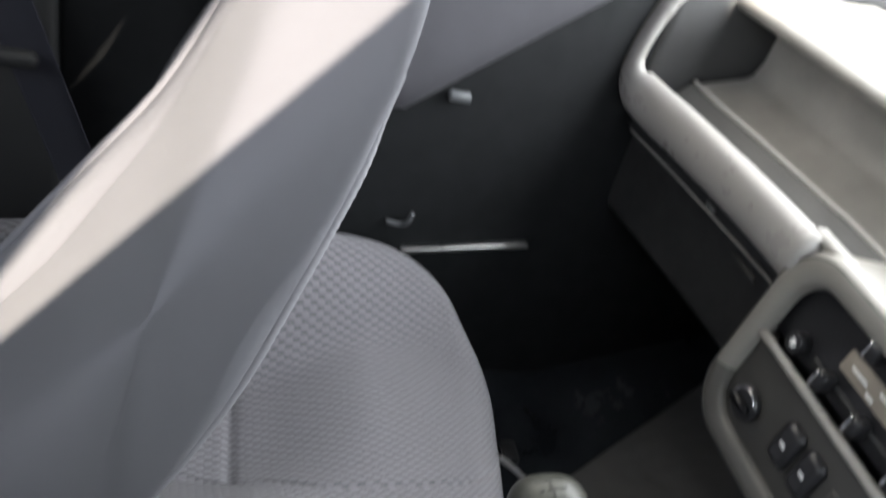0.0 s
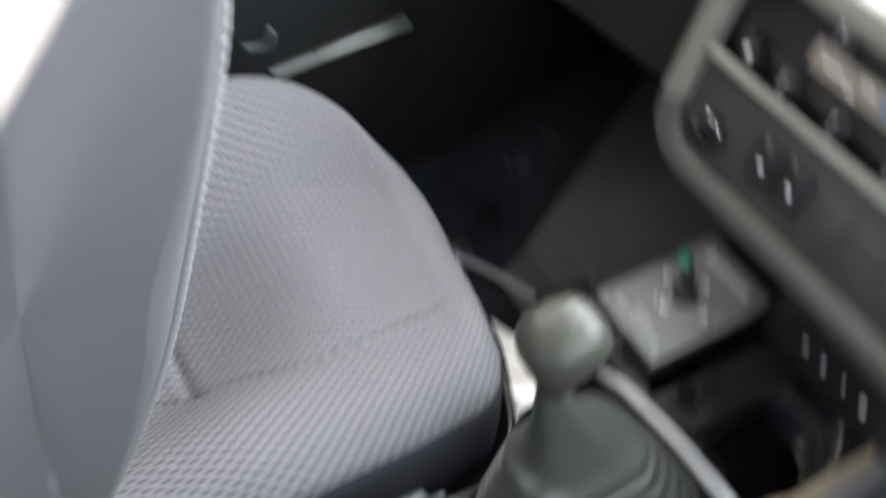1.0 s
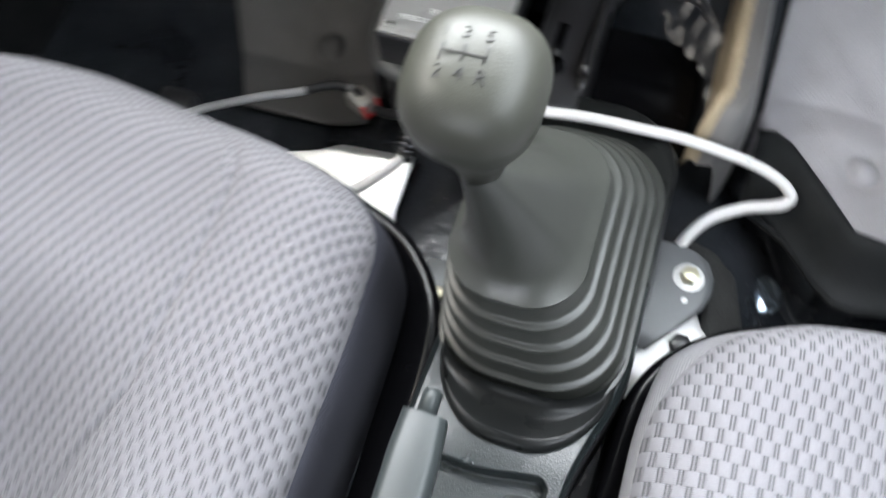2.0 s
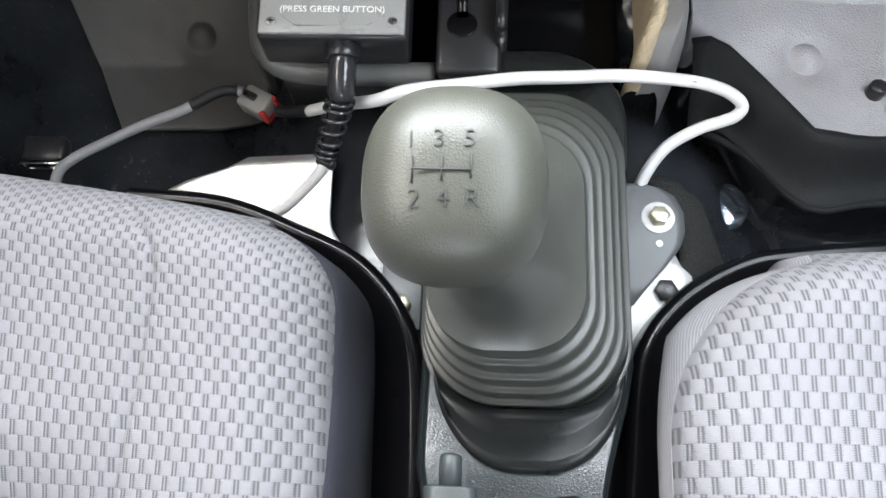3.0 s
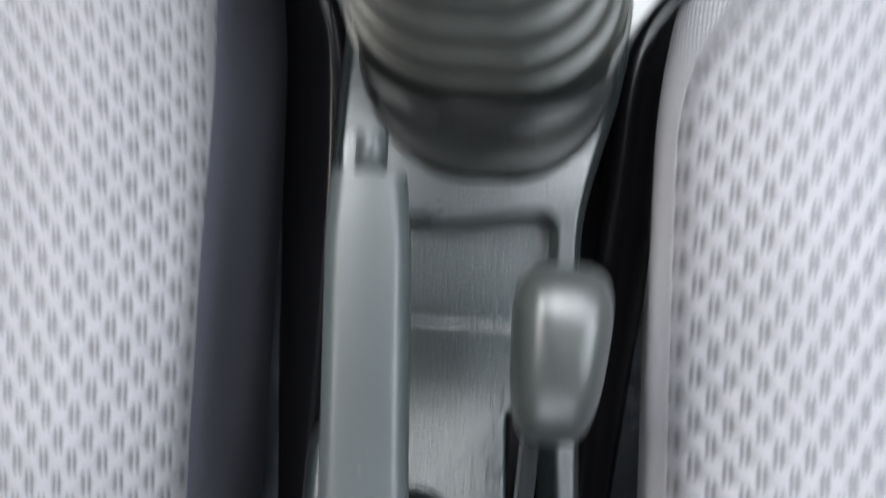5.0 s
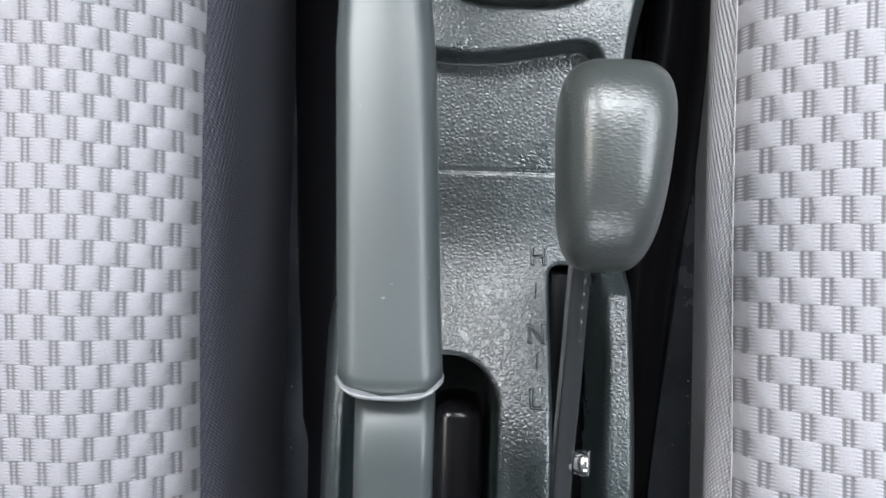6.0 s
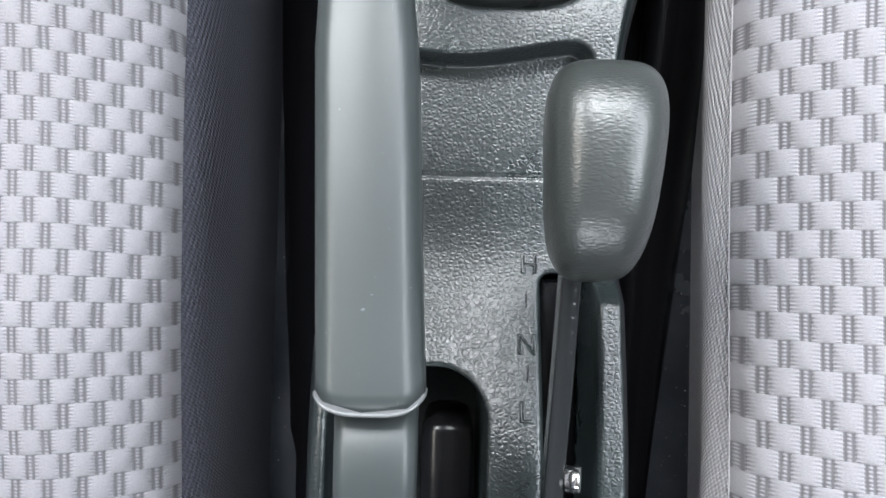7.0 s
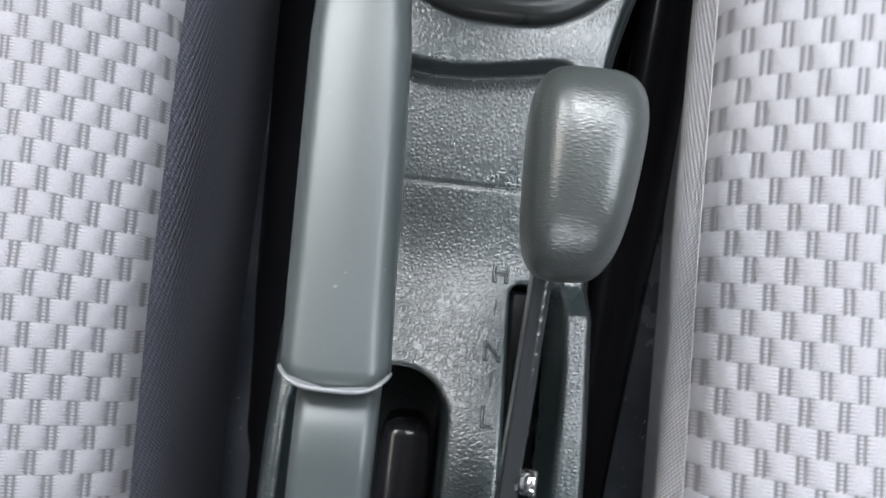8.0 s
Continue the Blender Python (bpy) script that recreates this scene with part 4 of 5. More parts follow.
ob.modifiers.new("thickness", "SOLIDIFY").thickness = -0.003
# Added pale glossy dome in place of a bright reflection in the floor paint.
glint = thing("floor_glint", (0.219, 0.160, 0.0), "glossy dome standing in for a sky reflection on the floor", "grommet")
rows = []
for k in range(9):
    a = radians(90 * k / 8)
    rows.append([(0.217 + (0.019 * math.cos(a) + 1e-4) * math.cos(u), 0.160 + (0.021 * math.cos(a) + 1e-4) * math.sin(u), floor_height(0.217, 0.160) - 0.003 + 0.007 * math.sin(a)) for u in np.linspace(0, 2 * math.pi, 29)[:-1]])
whole("dome", grid("dome", rows, True, True, False), DOME, glint)
clip = thing("mat_clip", (0.305, 0.193, 0.09), "black turn-button mat clip with a bright screw", "clip")
CLIP_Z = floor_height(0.312, 0.211) + 0.008
whole("base", box("base", (0.0135, 0.034, 0.005), (0.3115, 0.2140, CLIP_Z), 0.0024, 3, pose(0, 0, 0, 0, 0, 38)), BLACK, clip)
whole("turn_button", disc("turn_button", (0.3065, 0.2195, CLIP_Z), 0.0068, 0.013, (0.1, 0.1, 1), 20, 0.002), BLACK, clip, "black turn button")
whole("screw", disc("screw", (0.3180, 0.2070, CLIP_Z + 0.002), 0.0052, 0.003), STEEL, clip, "bright screw head")
whole("screw_slot", disc("screw_slot", (0.3180, 0.2070, CLIP_Z + 0.0048), 0.0016, 0.0006), INK, clip, "dark screw recess")
buckle = thing("seat_buckle", (-0.335, 0.18, 0.0), "black and chrome buckle on the floor", "buckle")
whole("shell", box("shell", (0.036, 0.024, 0.016), (-0.345, 0.190, 0.024), 0.004), BLACK, buckle)
for x, z, w, h in ((-0.345, 0.0305, 0.034, 0.0022), (-0.345, 0.0195, 0.034, 0.0022), (-0.3612, 0.025, 0.0022, 0.013), (-0.3288, 0.025, 0.0022, 0.013)):
    whole("rim", box("rim", (w, 0.004, h), (x, 0.1775, z), 0.0007), CHROME, buckle, "chrome edge of the mouth")
whole("mouth", box("mouth", (0.030, 0.003, 0.009), (-0.345, 0.1785, 0.025), 0.0005), GLOSS, buckle, "dark slot")

# ---- front console below the dashboard ----
tray = thing("dash_console", (0.02, 0.28, 0.1), "black moulded dash console with storage pockets", "console")


def tray_wall(name, size, place, material=BLACK, bevel=0.004):
    return whole(name, box(name, size, place, bevel), material, tray)


tray_wall("floor_panel", (0.25, 0.195, 0.010), (0.000, 0.325, 0.058), GLOSS)
tray_wall("left_wall", (0.008, 0.19, 0.070), (-0.149, 0.325, 0.085))
tray_wall("rear_wall", (0.120, 0.008, 0.060), (-0.074, 0.222, 0.085))
whole("rim", tube("rim", [(-0.151, 0.41, 0.130), (-0.151, 0.30, 0.124), (-0.147, 0.245, 0.120), (-0.140, 0.226, 0.118), (-0.124, 0.216, 0.116), (-0.095, 0.213, 0.116), (-0.06, 0.213, 0.116), (-0.018, 0.213, 0.116)], 0.0085, 16), RIM_GREY, tray, "grained rounded rim")
# frayed tan edge of the lining, the ledge beside it and the grey outer skin
def pocket_edge(y):
    return 0.117 + 0.016 * smooth01(0.195, 0.262, y)


ring = np.linspace(0.213, 0.40, 60)
rng = random.Random(5)
rows = []
for y in ring:
    x = pocket_edge(y)
    fray = [rng.uniform(-0.0009, 0.0009) for _ in range(3)]
    dip = 0.10 * (1 - smooth01(0.196, 0.246, y)) ** 2
    rows.append([(x - 0.001, y, 0.085), (x + fray[0], y, 0.140 - dip), (x + 0.002 + fray[1], y, 0.1475 - dip), (x + 0.006, y, 0.1500 - dip + 0.5 * fray[2]), (x + 0.010 + fray[1], y, 0.1490 - dip), (x + 0.0115 + fray[0], y, 0.1440 - dip)])
whole("lining_edge", grid("lining_edge", rows), TAN, tray, "frayed tan edge of the lining")
rows = []
for y in ring:
    x, dip = pocket_edge(y), 0.10 * (1 - smooth01(0.196, 0.246, y)) ** 2
    rows.append([(x + a, y, max(z - dip, 0.03)) for a, z in ((0.010, 0.1440), (0.014, 0.1458), (0.0205, 0.1465), (0.0222, 0.1490), (0.0240, 0.1478), (0.028, 0.136), (0.033, 0.108), (0.036, 0.07), (0.037, 0.03))])
whole("right_skin", grid("right_skin", rows), SKIN_GREY, tray, "grey plastic outer side with a raised lip")
tray_wall("centre_web", (0.008, 0.17, 0.075), (0.029, 0.310, 0.104))
tray_wall("centre_plate", (0.046, 0.19, 0.012), (0.006, 0.300, 0.128), BLACK)
tray_wall("front_wall", (0.30, 0.012, 0.20), (0.015, 0.415, 0.16))
whole("plate_hole", disc("plate_hole", (0.001, 0.243, 0.1335), 0.011, 0.002, (0, 0, 1), 24), GLOSS, tray, "dark round opening")
whole("plate_slot", box("plate_slot", (0.008, 0.04, 0.002), (0.001, 0.268, 0.1345), 0), GLOSS, tray, "dark key slot")
pocket = [(0.028, 0.232), (0.034, 0.312), (0.056, 0.332), (0.098, 0.332), (0.112, 0.316)]
whole("pocket_rim", tube("pocket_rim", [(x, y, 0.146) for x, y in pocket], 0.004), BLACK, tray, "raised rim round the pocket")
# switch row on the dash bottom above the pocket
for k in range(4):
    whole("switch_mark", box("switch_mark", (0.009 - 0.002 * (k % 3), 0.003, 0.0035 + 0.0015 * (k % 2)), (0.026 + 0.026 * k, 0.360, 0.187 - 0.002 * (k % 2)), 0.001), WHITE_INK, tray, "small white printed mark")
whole("switch_panel", box("switch_panel", (0.19, 0.02, 0.07), (0.07, 0.3715, 0.185), 0.004), BLACK, tray, "black switch panel")

# ---- control box ----
control = thing("control_box", (-0.08, 0.29, 0.12), "black metal control box with a green-tipped joystick", "control box")
BOX = pose(-0.0868, 0.2945, 0.1632, 2, 0, 0)


def on_box(name, me, material, label="", parent=None):
    me.transform(BOX)
    return whole(name, me, material, parent or control, label)


on_box("housing", box("housing", (0.104, 0.178, 0.038), (0, 0.010, -0.021), 0.004), BLACK)
on_box("face_plate", box("face_plate", (0.100, 0.174, 0.003), (0, 0.010, -0.0008), 0.0012), BOX_FACE, "satin dark face plate")
for sx in (-1, 1):
    for y in (-0.0685, 0.0890):
        on_box("screw", disc("screw", (sx * 0.0415, y, 0.0002), 0.0034, 0.0015), STEEL, "small cross-head screw")
        on_box("cross", box("cross", (0.0042, 0.0008, 0.0004), (sx * 0.0415, y, 0.0017), 0), INK, "", control)
        on_box("cross", box("cross", (0.0008, 0.0042, 0.0004), (sx * 0.0415, y, 0.00172), 0), INK, "", control)
on_box("instruction", writing("instruction", "(PRESS GREEN BUTTON)", 0.0066, pose(0, -0.0590, 0.0008), 0.0003), WHITE_INK, "white printed words PRESS GREEN BUTTON")
on_box("instruction", writing("instruction", "FLOAT", 0.0085, pose(0, -0.0490, 0.0008), 0.0003), WHITE_INK, "white printed word FLOAT")
for k, (w, h) in enumerate(((0.011, 0.013), (0.007, 0.011), (0.009, 0.012), (0.008, 0.010), (0.010, 0.012), (0.009, 0.011))):
    on_box("brand_bar", box("brand_bar", (w, h, 0.0008), (-0.0300 + 0.0112 * k, 0.0735, 0.0009), 0.0002, 1), WHITE_INK, "white printed bar")
for a, b, c, d in ((-0.034, -0.064, -0.024, -0.0715), (0.034, -0.064, 0.024, -0.0715)):
    on_box("printed_line", tube("printed_line", [(a, b, 0.0009), (c, d, 0.0009)], 0.0004, 6, 1), SILVER_TRIM)
on_box("printed_line", tube("printed_line", [(-0.024, -0.0715, 0.0009), (0.024, -0.0715, 0.0009)], 0.0004, 6, 1), SILVER_TRIM)
for a in range(4):
    bm = bmesh.new()
    pts = [(-0.0075, 0.027, 0), (0.0075, 0.027, 0), (0, 0.038, 0)]
    vs = [bm.verts.new(p) for p in pts] + [bm.verts.new((p[0], p[1], 0.0008)) for p in pts]
    bm.faces.new(vs[:3][::-1]), bm.faces.new(vs[3:])
    for k in range(3):
        bm.faces.new((vs[k], vs[(k + 1) % 3], vs[3 + (k + 1) % 3], vs[3 + k]))
    bmesh.ops.transform(bm, matrix=BOX @ pose(-0.002, 0.0095, 0.0007, 0, 0, 90 * a), verts=bm.verts)
    whole("arrow", bm, WHITE_INK, control, "white printed arrow")
on_box("dot", disc("dot", (-0.014, -0.022, 0.0005), 0.0025, 0.0008), WHITE_INK, "white printed dot")
on_box("collar", disc("collar", (-0.002, 0.0095, 0.0), 0.015, 0.008, (0, 0, 1), 28, 0.003), BLACK, "black joystick collar")
on_box("gaiter", disc("gaiter", (-0.002, 0.0095, 0.007), 0.010, 0.008, (0, 0, 1), 28, 0.003), RUBBER)
stick = on_box("stick", tube("stick", [(-0.002, 0.0095, 0.010), (-0.004, 0.000, 0.038), (-0.007, -0.0135, 0.070)], [0.0062, 0.0075, 0.0085], 20), BLACK, "black joystick")
on_box("button", disc("button", (-0.007, -0.0135, 0.069), 0.0078, 0.007, (-0.08, -0.40, 1), 24, 0.003), GREEN, "green push button", stick)
# cable gland and sprung strain relief at the rear of the box
whole("gland_nut", disc("gland_nut", (-0.0800, 0.2155, 0.1490), 0.0125, 0.0095, (0, -1, -0.25), 6, 0.001), BLACK, control, "black hexagon gland nut")
whole("gland", tube("gland", [(-0.0800, 0.208, 0.1475), (-0.0800, 0.202, 0.1452), (-0.0805, 0.194, 0.1410), (-0.0810, 0.186, 0.1360), (-0.0815, 0.182, 0.1330)], [0.0086, 0.0098, 0.0102, 0.0100, 0.0082], 12, 4), GLAND, control, "glossy black faceted cable gland")
COIL = spline([(-0.0815, 0.184, 0.1345), (-0.0850, 0.176, 0.1250), (-0.0915, 0.163, 0.1085), (-0.0955, 0.1555, 0.0990)], 40)
coil = []
for i, p in enumerate(COIL):
    f = i / (len(COIL) - 1)
    d = (COIL[min(i + 1, len(COIL) - 1)] - COIL[max(i - 1, 0)]).normalized()
    side = d.cross(Vector((0, 0, 1))).normalized()
    a = 2 * math.pi * 7 * f
    coil.append(p + (side * math.cos(a) + d.cross(side) * math.sin(a)) * (0.0096 - 0.0022 * f))
whole("core", tube("core", COIL[::10], [0.0062, 0.0050, 0.0045], 14), BLACK, control, "black rubber core")
whole("spring", tube("spring", coil, 0.0018, 8, 0), SPRING, control, "dark wire spring strain relief")
whole("end_clip", box("end_clip", (0.014, 0.007, 0.009), (-0.0955, 0.1515, 0.0965), 0.002, turn=pose(0, 0, 0, 0, 0, -20)), BLACK, control, "black end clip")
whole("lead", tube("lead", [(-0.0957, 0.155, 0.098), (-0.0985, 0.149, 0.093), (-0.106, 0.142, 0.086), (-0.128, 0.128, 0.069), (-0.154, 0.119, 0.052), (-0.19, 0.105, 0.02)], 0.0044, 14), CABLE, control, "white cable")

# ---- white cable with its connector ----
wire = thing("cable", (0.1, 0.22, 0.1), "white sheathed cable looped round the gear lever boot", "cable")
whole("sheath", tube("sheath", [(-0.118, 0.208, 0.068), (-0.090, 0.202, 0.090), (-0.059, 0.186, 0.126), (-0.036, 0.186, 0.140), (0.002, 0.190, 0.143), (0.040, 0.195, 0.143), (0.078, 0.199, 0.139), (0.116, 0.206, 0.130),
                                     (0.164, 0.213, 0.112), (0.188, 0.214, 0.101), (0.202, 0.211, 0.094), (0.2085, 0.2055, 0.089), (0.204, 0.1995, 0.0855), (0.194, 0.196, 0.083), (0.177, 0.191, 0.080), (0.155, 0.179, 0.074), (0.140, 0.160, 0.066), (0.132, 0.14, 0.050)], 0.0046, 14, 10), CABLE, wire)
whole("print", box("print", (0.012, 0.0004, 0.0010), (0.163, 0.2105, 0.1160), 0, turn=pose(0, 0, 0, -40, 14, 4)), CABLE_GREY, wire, "faint printed bar")
whole("heat_shrink", tube("heat_shrink", [(-0.146, 0.214, 0.056), (-0.133, 0.211, 0.060), (-0.116, 0.208, 0.069)], 0.0048, 12), BLACK, wire, "black heat-shrink sleeve")
plug = thing("connector", (-0.155, 0.212, 0.05), "grey cable connector with a red lock", "connector")
turn = pose(-0.163, 0.222, 0.053, 0, -12, -32)
me = box("shell", (0.028, 0.020, 0.016), (0, 0, 0), 0.003)
me.transform(turn)
whole("shell", me, PLUG_GREY, plug)
for dy in (-0.0075, 0.0075):
    me = box("lock", (0.006, 0.004, 0.014), (0.0135, dy, 0), 0.001)
    me.transform(turn)
    whole("lock", me, PLUG_RED, plug, "red locking tab")
me = box("bridge", (0.005, 0.014, 0.004), (0.0135, 0, -0.006), 0.001)
me.transform(turn)
whole("lock", me, PLUG_RED, plug, "red locking tab")
me = box("latch", (0.012, 0.006, 0.004), (-0.004, 0.0, 0.009), 0.001)
me.transform(turn)
whole("latch", me, BLACK, plug)
whole("lead", tube("lead", [(-0.176, 0.232, 0.054), (-0.193, 0.232, 0.055), (-0.223, 0.214, 0.055), (-0.250, 0.203, 0.053), (-0.276, 0.191, 0.050), (-0.310, 0.174, 0.045), (-0.325, 0.160, 0.037), (-0.330, 0.12, 0.02)], 0.0042, 12), CABLE_GREY, plug, "grey sheathed lead")
whole("tape", tube("tape", [(-0.180, 0.233, 0.054), (-0.195, 0.231, 0.055), (-0.217, 0.218, 0.055)], 0.0048, 12), BLACK, plug, "black tape wrap")

# ---- dashboard ----
dash = thing("dashboard", (-0.2, 0.4, 0.4), "grey plastic dashboard with an open shelf and a rail", "dashboard")
XL, XR = -0.560, 0.664


def sweep(x):
    """How the dash comes towards the seats on its way to the door."""
    return -0.048 * max(0.0, (-0.20 - x) / 0.35) ** 1.3


def run(profile, xs):
    """A dash moulding of one cross-section (y, z), drawn out along x and swept back towards the door."""
    return [[(x, y + sweep(x), z) for y, z in profile] for x in xs]


rail_path = spline([(-0.190, 0.303, 0.513), (-0.30, 0.297, 0.511), (-0.42, 0.281, 0.510), (-0.495, 0.266, 0.510), (-0.535, 0.254, 0.516), (-0.553, 0.247, 0.540), (-0.556, 0.250, 0.580), (-0.556, 0.262, 0.625), (-0.556, 0.285, 0.67)], 10)
rows = []
for i, q in enumerate(rail_path):
    d = (rail_path[min(i + 1, len(rail_path) - 1)] - rail_path[max(i - 1, 0)]).normalized()
    a = Vector((0, -1, 0))
    a = (a - d * a.dot(d)).normalized()
    b = d.cross(a)
    f = 1 - 0.45 * smooth01(38, 56, i)
    rows.append([q + a * 0.0165 * f * math.cos(u) + b * 0.031 * f * math.sin(u) for u in np.linspace(0, 2 * math.pi, 29)[:-1]])
whole("rail", grid("rail", rows, True, True, False), RAIL_GREY, dash, "satin grey passenger rail")
COVER = [(0.318, 0.528), (0.304, 0.532), (0.299, 0.540), (0.303, 0.547), (0.314, 0.546), (0.320, 0.535), (0.321, 0.505)]
whole("panel_cover", grid("panel_cover", [r[::-1] for r in run(COVER, np.linspace(-0.205, XR, 24))]), SILVER_TRIM, dash, "grey plastic ledge over the centre panel")
TROUGH = [(0.318, 0.505), (0.322, 0.502), (0.362, 0.508), (0.378, 0.528), (0.384, 0.530)]
whole("shelf_trough", grid("shelf_trough", [r[::-1] for r in run(TROUGH, np.linspace(-0.545, XR, 30))]), DASH_GREY, dash, "dark grey trough behind the rail")
whole("shelf_lip", tube("shelf_lip", [(x, 0.385 + sweep(x), 0.531) for x in (-0.545, -0.47, -0.38, -0.28, -0.2, 0.2, XR)], 0.0045, 12), RAIL_GREY, dash, "rounded front lip of the shelf")
SHELF = [(0.385, 0.531), (0.392, 0.531), (0.452, 0.549), (0.462, 0.556), (0.468, 0.575), (0.468, 0.610), (0.455, 0.632), (0.430, 0.640)]
whole("shelf", grid("shelf", [r[::-1] for r in run(SHELF, np.linspace(-0.545, XR, 40))]), SHELF_GREY, dash, "open grey parcel shelf")
TOP = [(0.440, 0.640), (0.400, 0.634), (0.394, 0.641), (0.400, 0.650), (0.425, 0.656), (0.60, 0.668), (0.80, 0.64)]
whole("top_pad", grid("top_pad", [r[::-1] for r in run(TOP, np.linspace(-0.60, XR, 30))]), DASH_LIGHT, dash, "pale grey dash top")
FACE = [(0.318, 0.480), (0.330, 0.470), (0.334, 0.458), (0.331, 0.450), (0.336, 0.447), (0.345, 0.440), (0.351, 0.33), (0.356, 0.318), (0.40, 0.312), (0.55, 0.315)]
whole("glovebox", grid("glovebox", [r[::-1] for r in run(FACE, np.linspace(-0.58, XR, 30))]), DASH_DARK, dash, "dark glovebox front")
whole("glovebox_edge", tube("glovebox_edge", [(x, 0.330 + sweep(x), 0.4485) for x in (-0.55, -0.48, -0.40, -0.30, -0.20)], 0.0022, 8), SILVER_TRIM, dash, "pale edge of the glovebox lid")
whole("glovebox_latch", box("glovebox_latch", (0.018, 0.006, 0.007), (-0.369, 0.313, 0.455), 0.002), STEEL, dash, "small bright latch")
whole("glovebox_slot", box("glovebox_slot", (0.060, 0.005, 0.008), (-0.300, 0.336, 0.425), 0.002), PANEL_DARK, dash, "finger slot")
whole("shelf_end", box("shelf_end", (0.03, 0.24, 0.18), (-0.568, 0.39, 0.58), 0.012), DASH_DARK, dash)
whole("shelf_lid_line", box("shelf_lid_line", (0.26, 0.0015, 0.0015), (-0.10, 0.425, 0.5415), 0), INK, dash, "thin gap round a lid")

# heater and switch panel in the middle of the dashboard
stack = thing("heater_controls", (0.0, 0.3, 0.44), "grey plastic centre dash panel with heater sliders and switches", "control panel")
PANEL = pose(0.012, 0.292, 0.451, 84, 0, 0)  # local x right, y up the panel, z towards the seats


def on_panel(name, me, material, label="", parent=None):
    me.transform(PANEL)
    return whole(name, me, material, parent or stack, label)


frame_rows = []
for hx, hy, r, z in ((0.218, 0.120, 0.060, -0.075), (0.217, 0.119, 0.060, 0.0), (0.213, 0.115, 0.057, 0.008), (0.205, 0.107, 0.052, 0.011), (0.190, 0.094, 0.044, 0.010), (0.186, 0.090, 0.042, 0.006), (0.185, 0.089, 0.041, -0.004)):
    frame_rows.append(loop_rr(0, -0.022, hx, hy, r, z, 10))
me = grid("bezel", frame_rows, True, False, False)
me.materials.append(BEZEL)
me.materials.append(SHADED_BEZEL)
# Lower faces take a darker copy of the same grey, as painted shade.
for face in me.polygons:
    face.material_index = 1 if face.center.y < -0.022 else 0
on_panel("bezel", me, BEZEL, "grey plastic surround, lower half coloured darker as shade")
on_panel("bezel_joint", tube("bezel_joint", [(x, y, 0.0098) for x, y, z in loop_rr(0, -0.022, 0.2105, 0.1125, 0.055, 0, 10)], 0.0007, 5, 0), INK)
on_panel("heater_panel", box("heater_panel", (0.388, 0.090, 0.012), (0, 0.034, -0.014), 0.004), BLACK, "recessed black heater panel")
on_panel("lower_panel", box("lower_panel", (0.388, 0.098, 0.014), (0, -0.066, -0.006), 0.006), PANEL_DARK, "dark grey switch panel")
on_panel("divider", tube("divider", [(-0.190, -0.016, 0.004), (0.0, -0.015, 0.006), (0.190, -0.016, 0.004)], 0.0050, 10), SILVER_TRIM, "raised grey bar")
on_panel("dial_plate", box("dial_plate", (0.15, 0.022, 0.004), (-0.030, 0.033, -0.006), 0.001), SCALE_GREY, "grey printed scale")
for x, y, w in ((-0.082, 0.033, 0.022), (-0.062, 0.027, 0.010), (-0.050, 0.038, 0.014)):
    on_panel("scale_mark", box("scale_mark", (w, 0.003, 0.0006), (x, y, -0.0037), 0), WHITE_INK, "white printed mark")
on_panel("scale_mark", box("scale_mark", (0.024, 0.007, 0.0006), (-0.022, 0.033, -0.0037), 0), BLUE, "blue printed band")
for x, y in ((-0.101, 0.005), (-0.047, 0.005), (0.010, 0.005), (-0.080, 0.062), (0.03, 0.060)):
    k = on_panel("slider_knob", box("slider_knob", (0.013, 0.020, 0.018), (x, y, 0.002), 0.004), BLACK, "black slider knob")
    on_panel("slider_cap", box("slider_cap", (0.004, 0.017, 0.002), (x - 0.004, y, 0.0115), 0.0008), CHROME, "bright edge", k)
on_panel("fan_button", disc("fan_button", (-0.150, 0.005, -0.008), 0.0105, 0.014, (0, 0, 1), 20), BLACK, "small round black button")
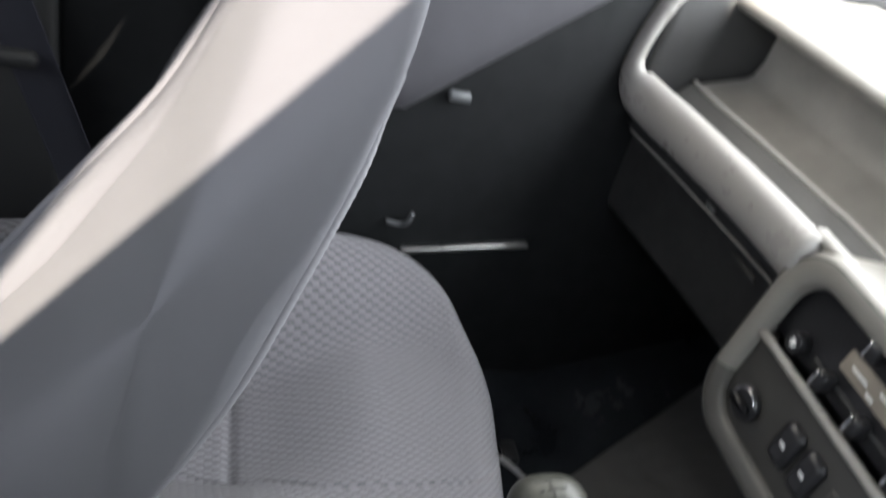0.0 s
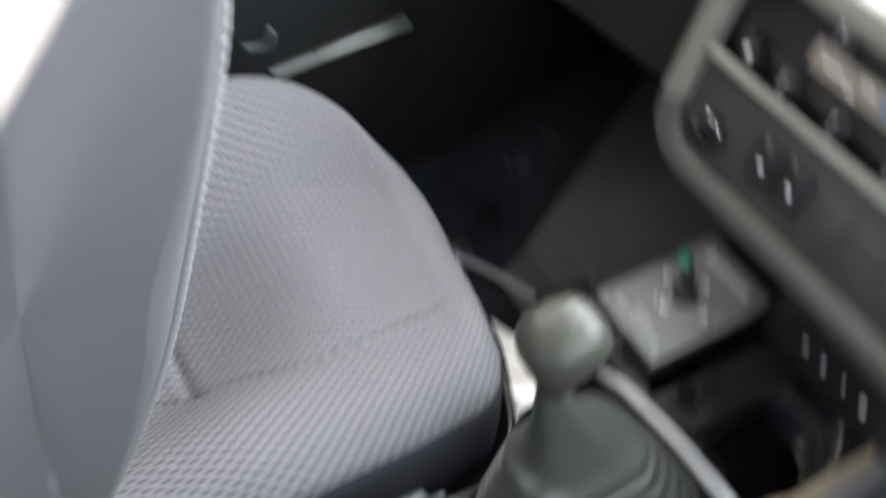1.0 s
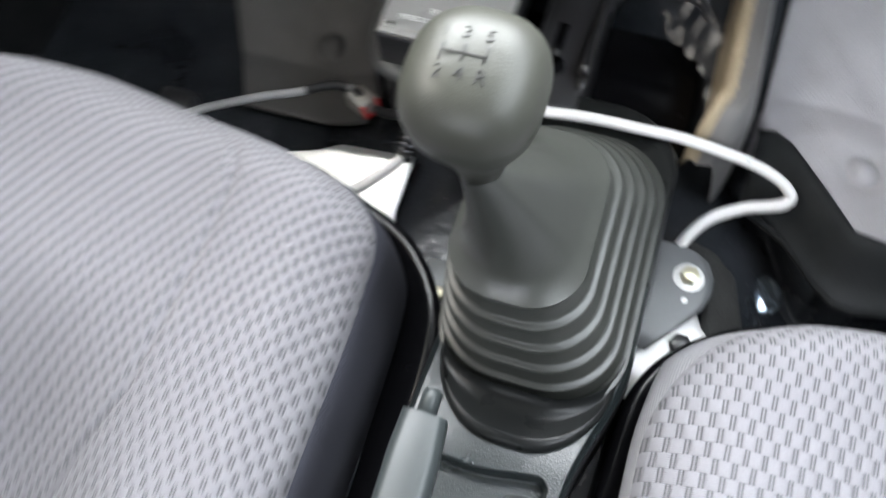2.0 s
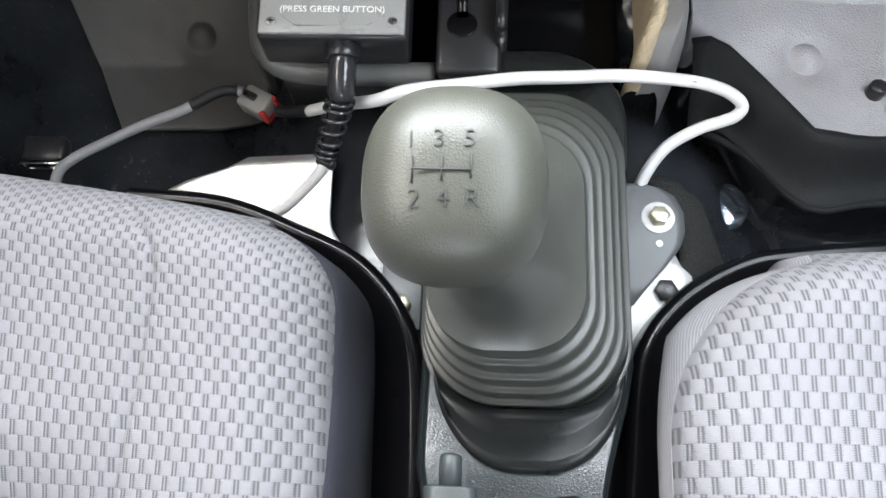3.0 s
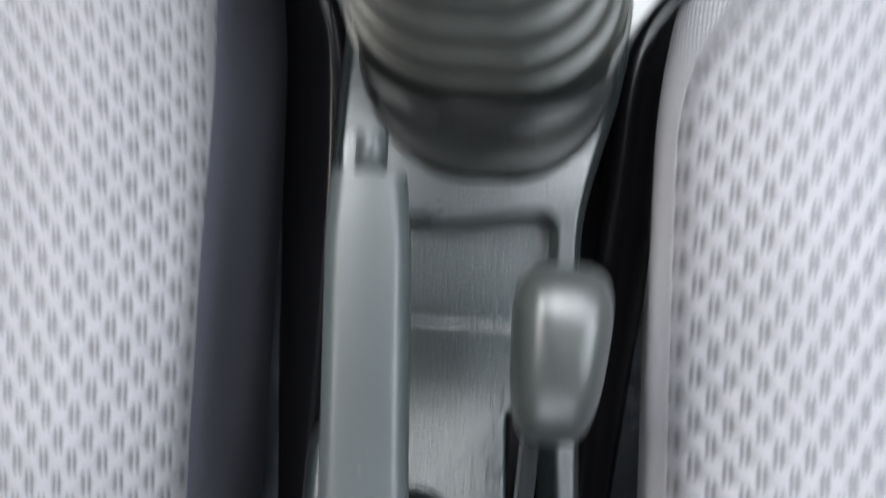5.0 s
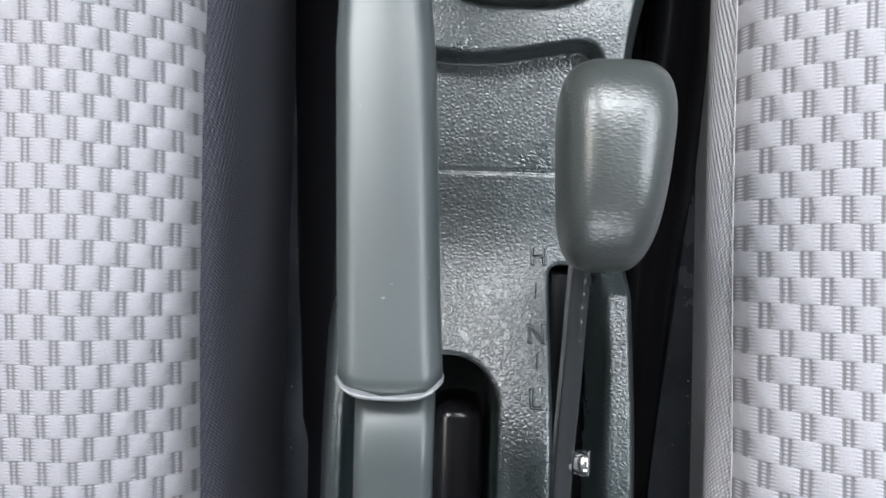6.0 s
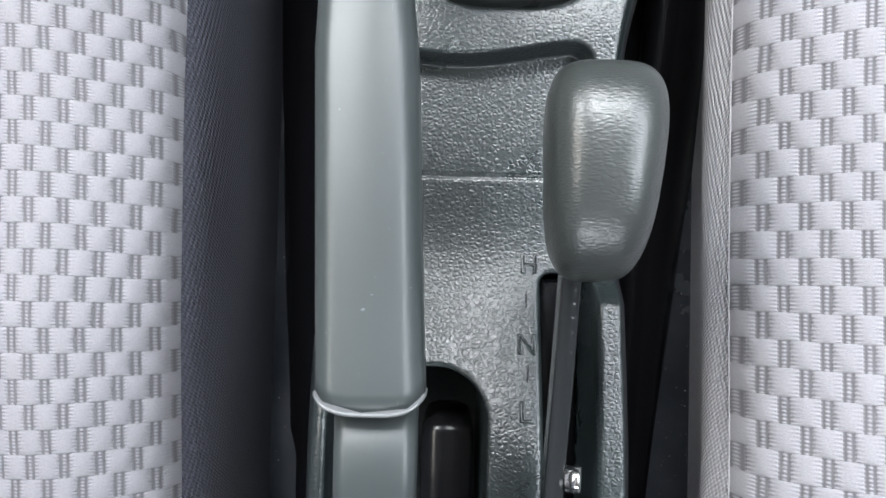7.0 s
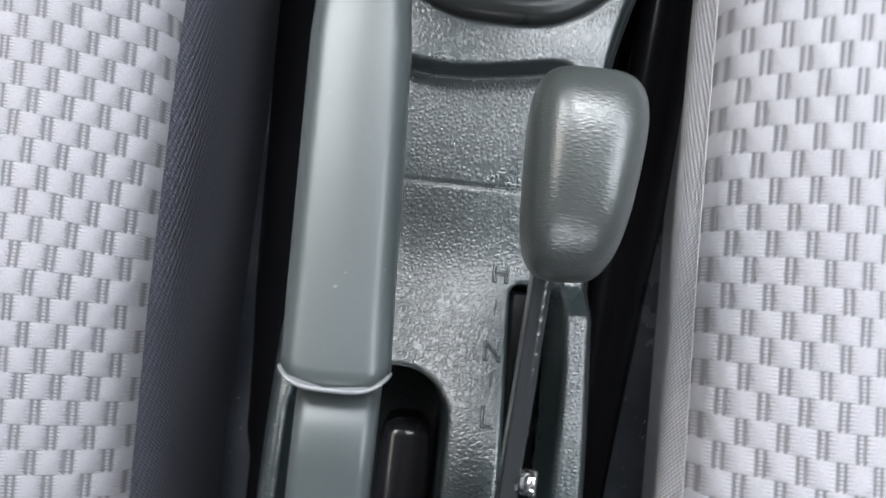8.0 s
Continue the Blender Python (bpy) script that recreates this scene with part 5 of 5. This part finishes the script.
for a in (0, 60, 120):
    on_panel("fan_mark", box("fan_mark", (0.010, 0.0022, 0.0006), (-0.150, 0.005, 0.0062), 0, turn=pose(0, 0, 0, 0, 0, a)), WHITE_INK, "white printed mark")
on_panel("vent_slot", box("vent_slot", (0.13, 0.010, 0.006), (-0.01, 0.060, -0.008), 0.002), INK, "dark slider slot")
on_panel("vent_slot", box("vent_slot", (0.18, 0.006, 0.006), (-0.04, 0.005, -0.008), 0.002), INK, "dark slider slot")
dial = on_panel("rotary_switch", disc("rotary_switch", (-0.148, -0.080, 0.0), 0.0185, 0.010, (0, 0, 1), 28, 0.004), BLACK, "black rotary switch")
on_panel("dial_bar", box("dial_bar", (0.030, 0.010, 0.012), (-0.148, -0.080, 0.012), 0.004), GLOSS, "raised finger bar", dial)
on_panel("dial_rim", tube("dial_rim", [(-0.148 + 0.0165 * math.cos(a), -0.080 + 0.0165 * math.sin(a), 0.0095) for a in np.linspace(0.5, 3.6, 14)], 0.0013, 6, 0), CHROME, "bright rim", dial)
for x in (-0.084, -0.050):
    b = on_panel("rocker_switch", box("rocker_switch", (0.028, 0.046, 0.012), (x, -0.066, 0.003), 0.008, 4), BLACK, "black rocker switch")
    on_panel("switch_mark", box("switch_mark", (0.008, 0.004, 0.0006), (x, -0.066, 0.0092), 0), WHITE_INK, "white printed symbol", b)
for x in (-0.008, 0.028, 0.064):
    on_panel("blank_switch", box("blank_switch", (0.032, 0.048, 0.006), (x, -0.074, 0.0), 0.002), PANEL_DARK, "blank grey switch cover")
on_panel("lighter", disc("lighter", (0.105, -0.086, -0.002), 0.013, 0.012, (0, 0, 1), 24, 0.003), BLACK, "black socket lid")

# a pair of bright rivets low on the seat side
lint = thing("floor_rivet", (-0.059, -0.177, -0.02), "pair of tiny bright rivets beside the seat", "rivet")
for x, y, r in ((-0.0505, -0.1640, 0.0014), (-0.0485, -0.1665, 0.0018), (-0.0575, -0.165, 0.0010)):
    whole("head", disc("head", (x, y, 0.024), r, 0.002, (0.4, 0, 1), 10), CHROME, lint, "bright rivet head")
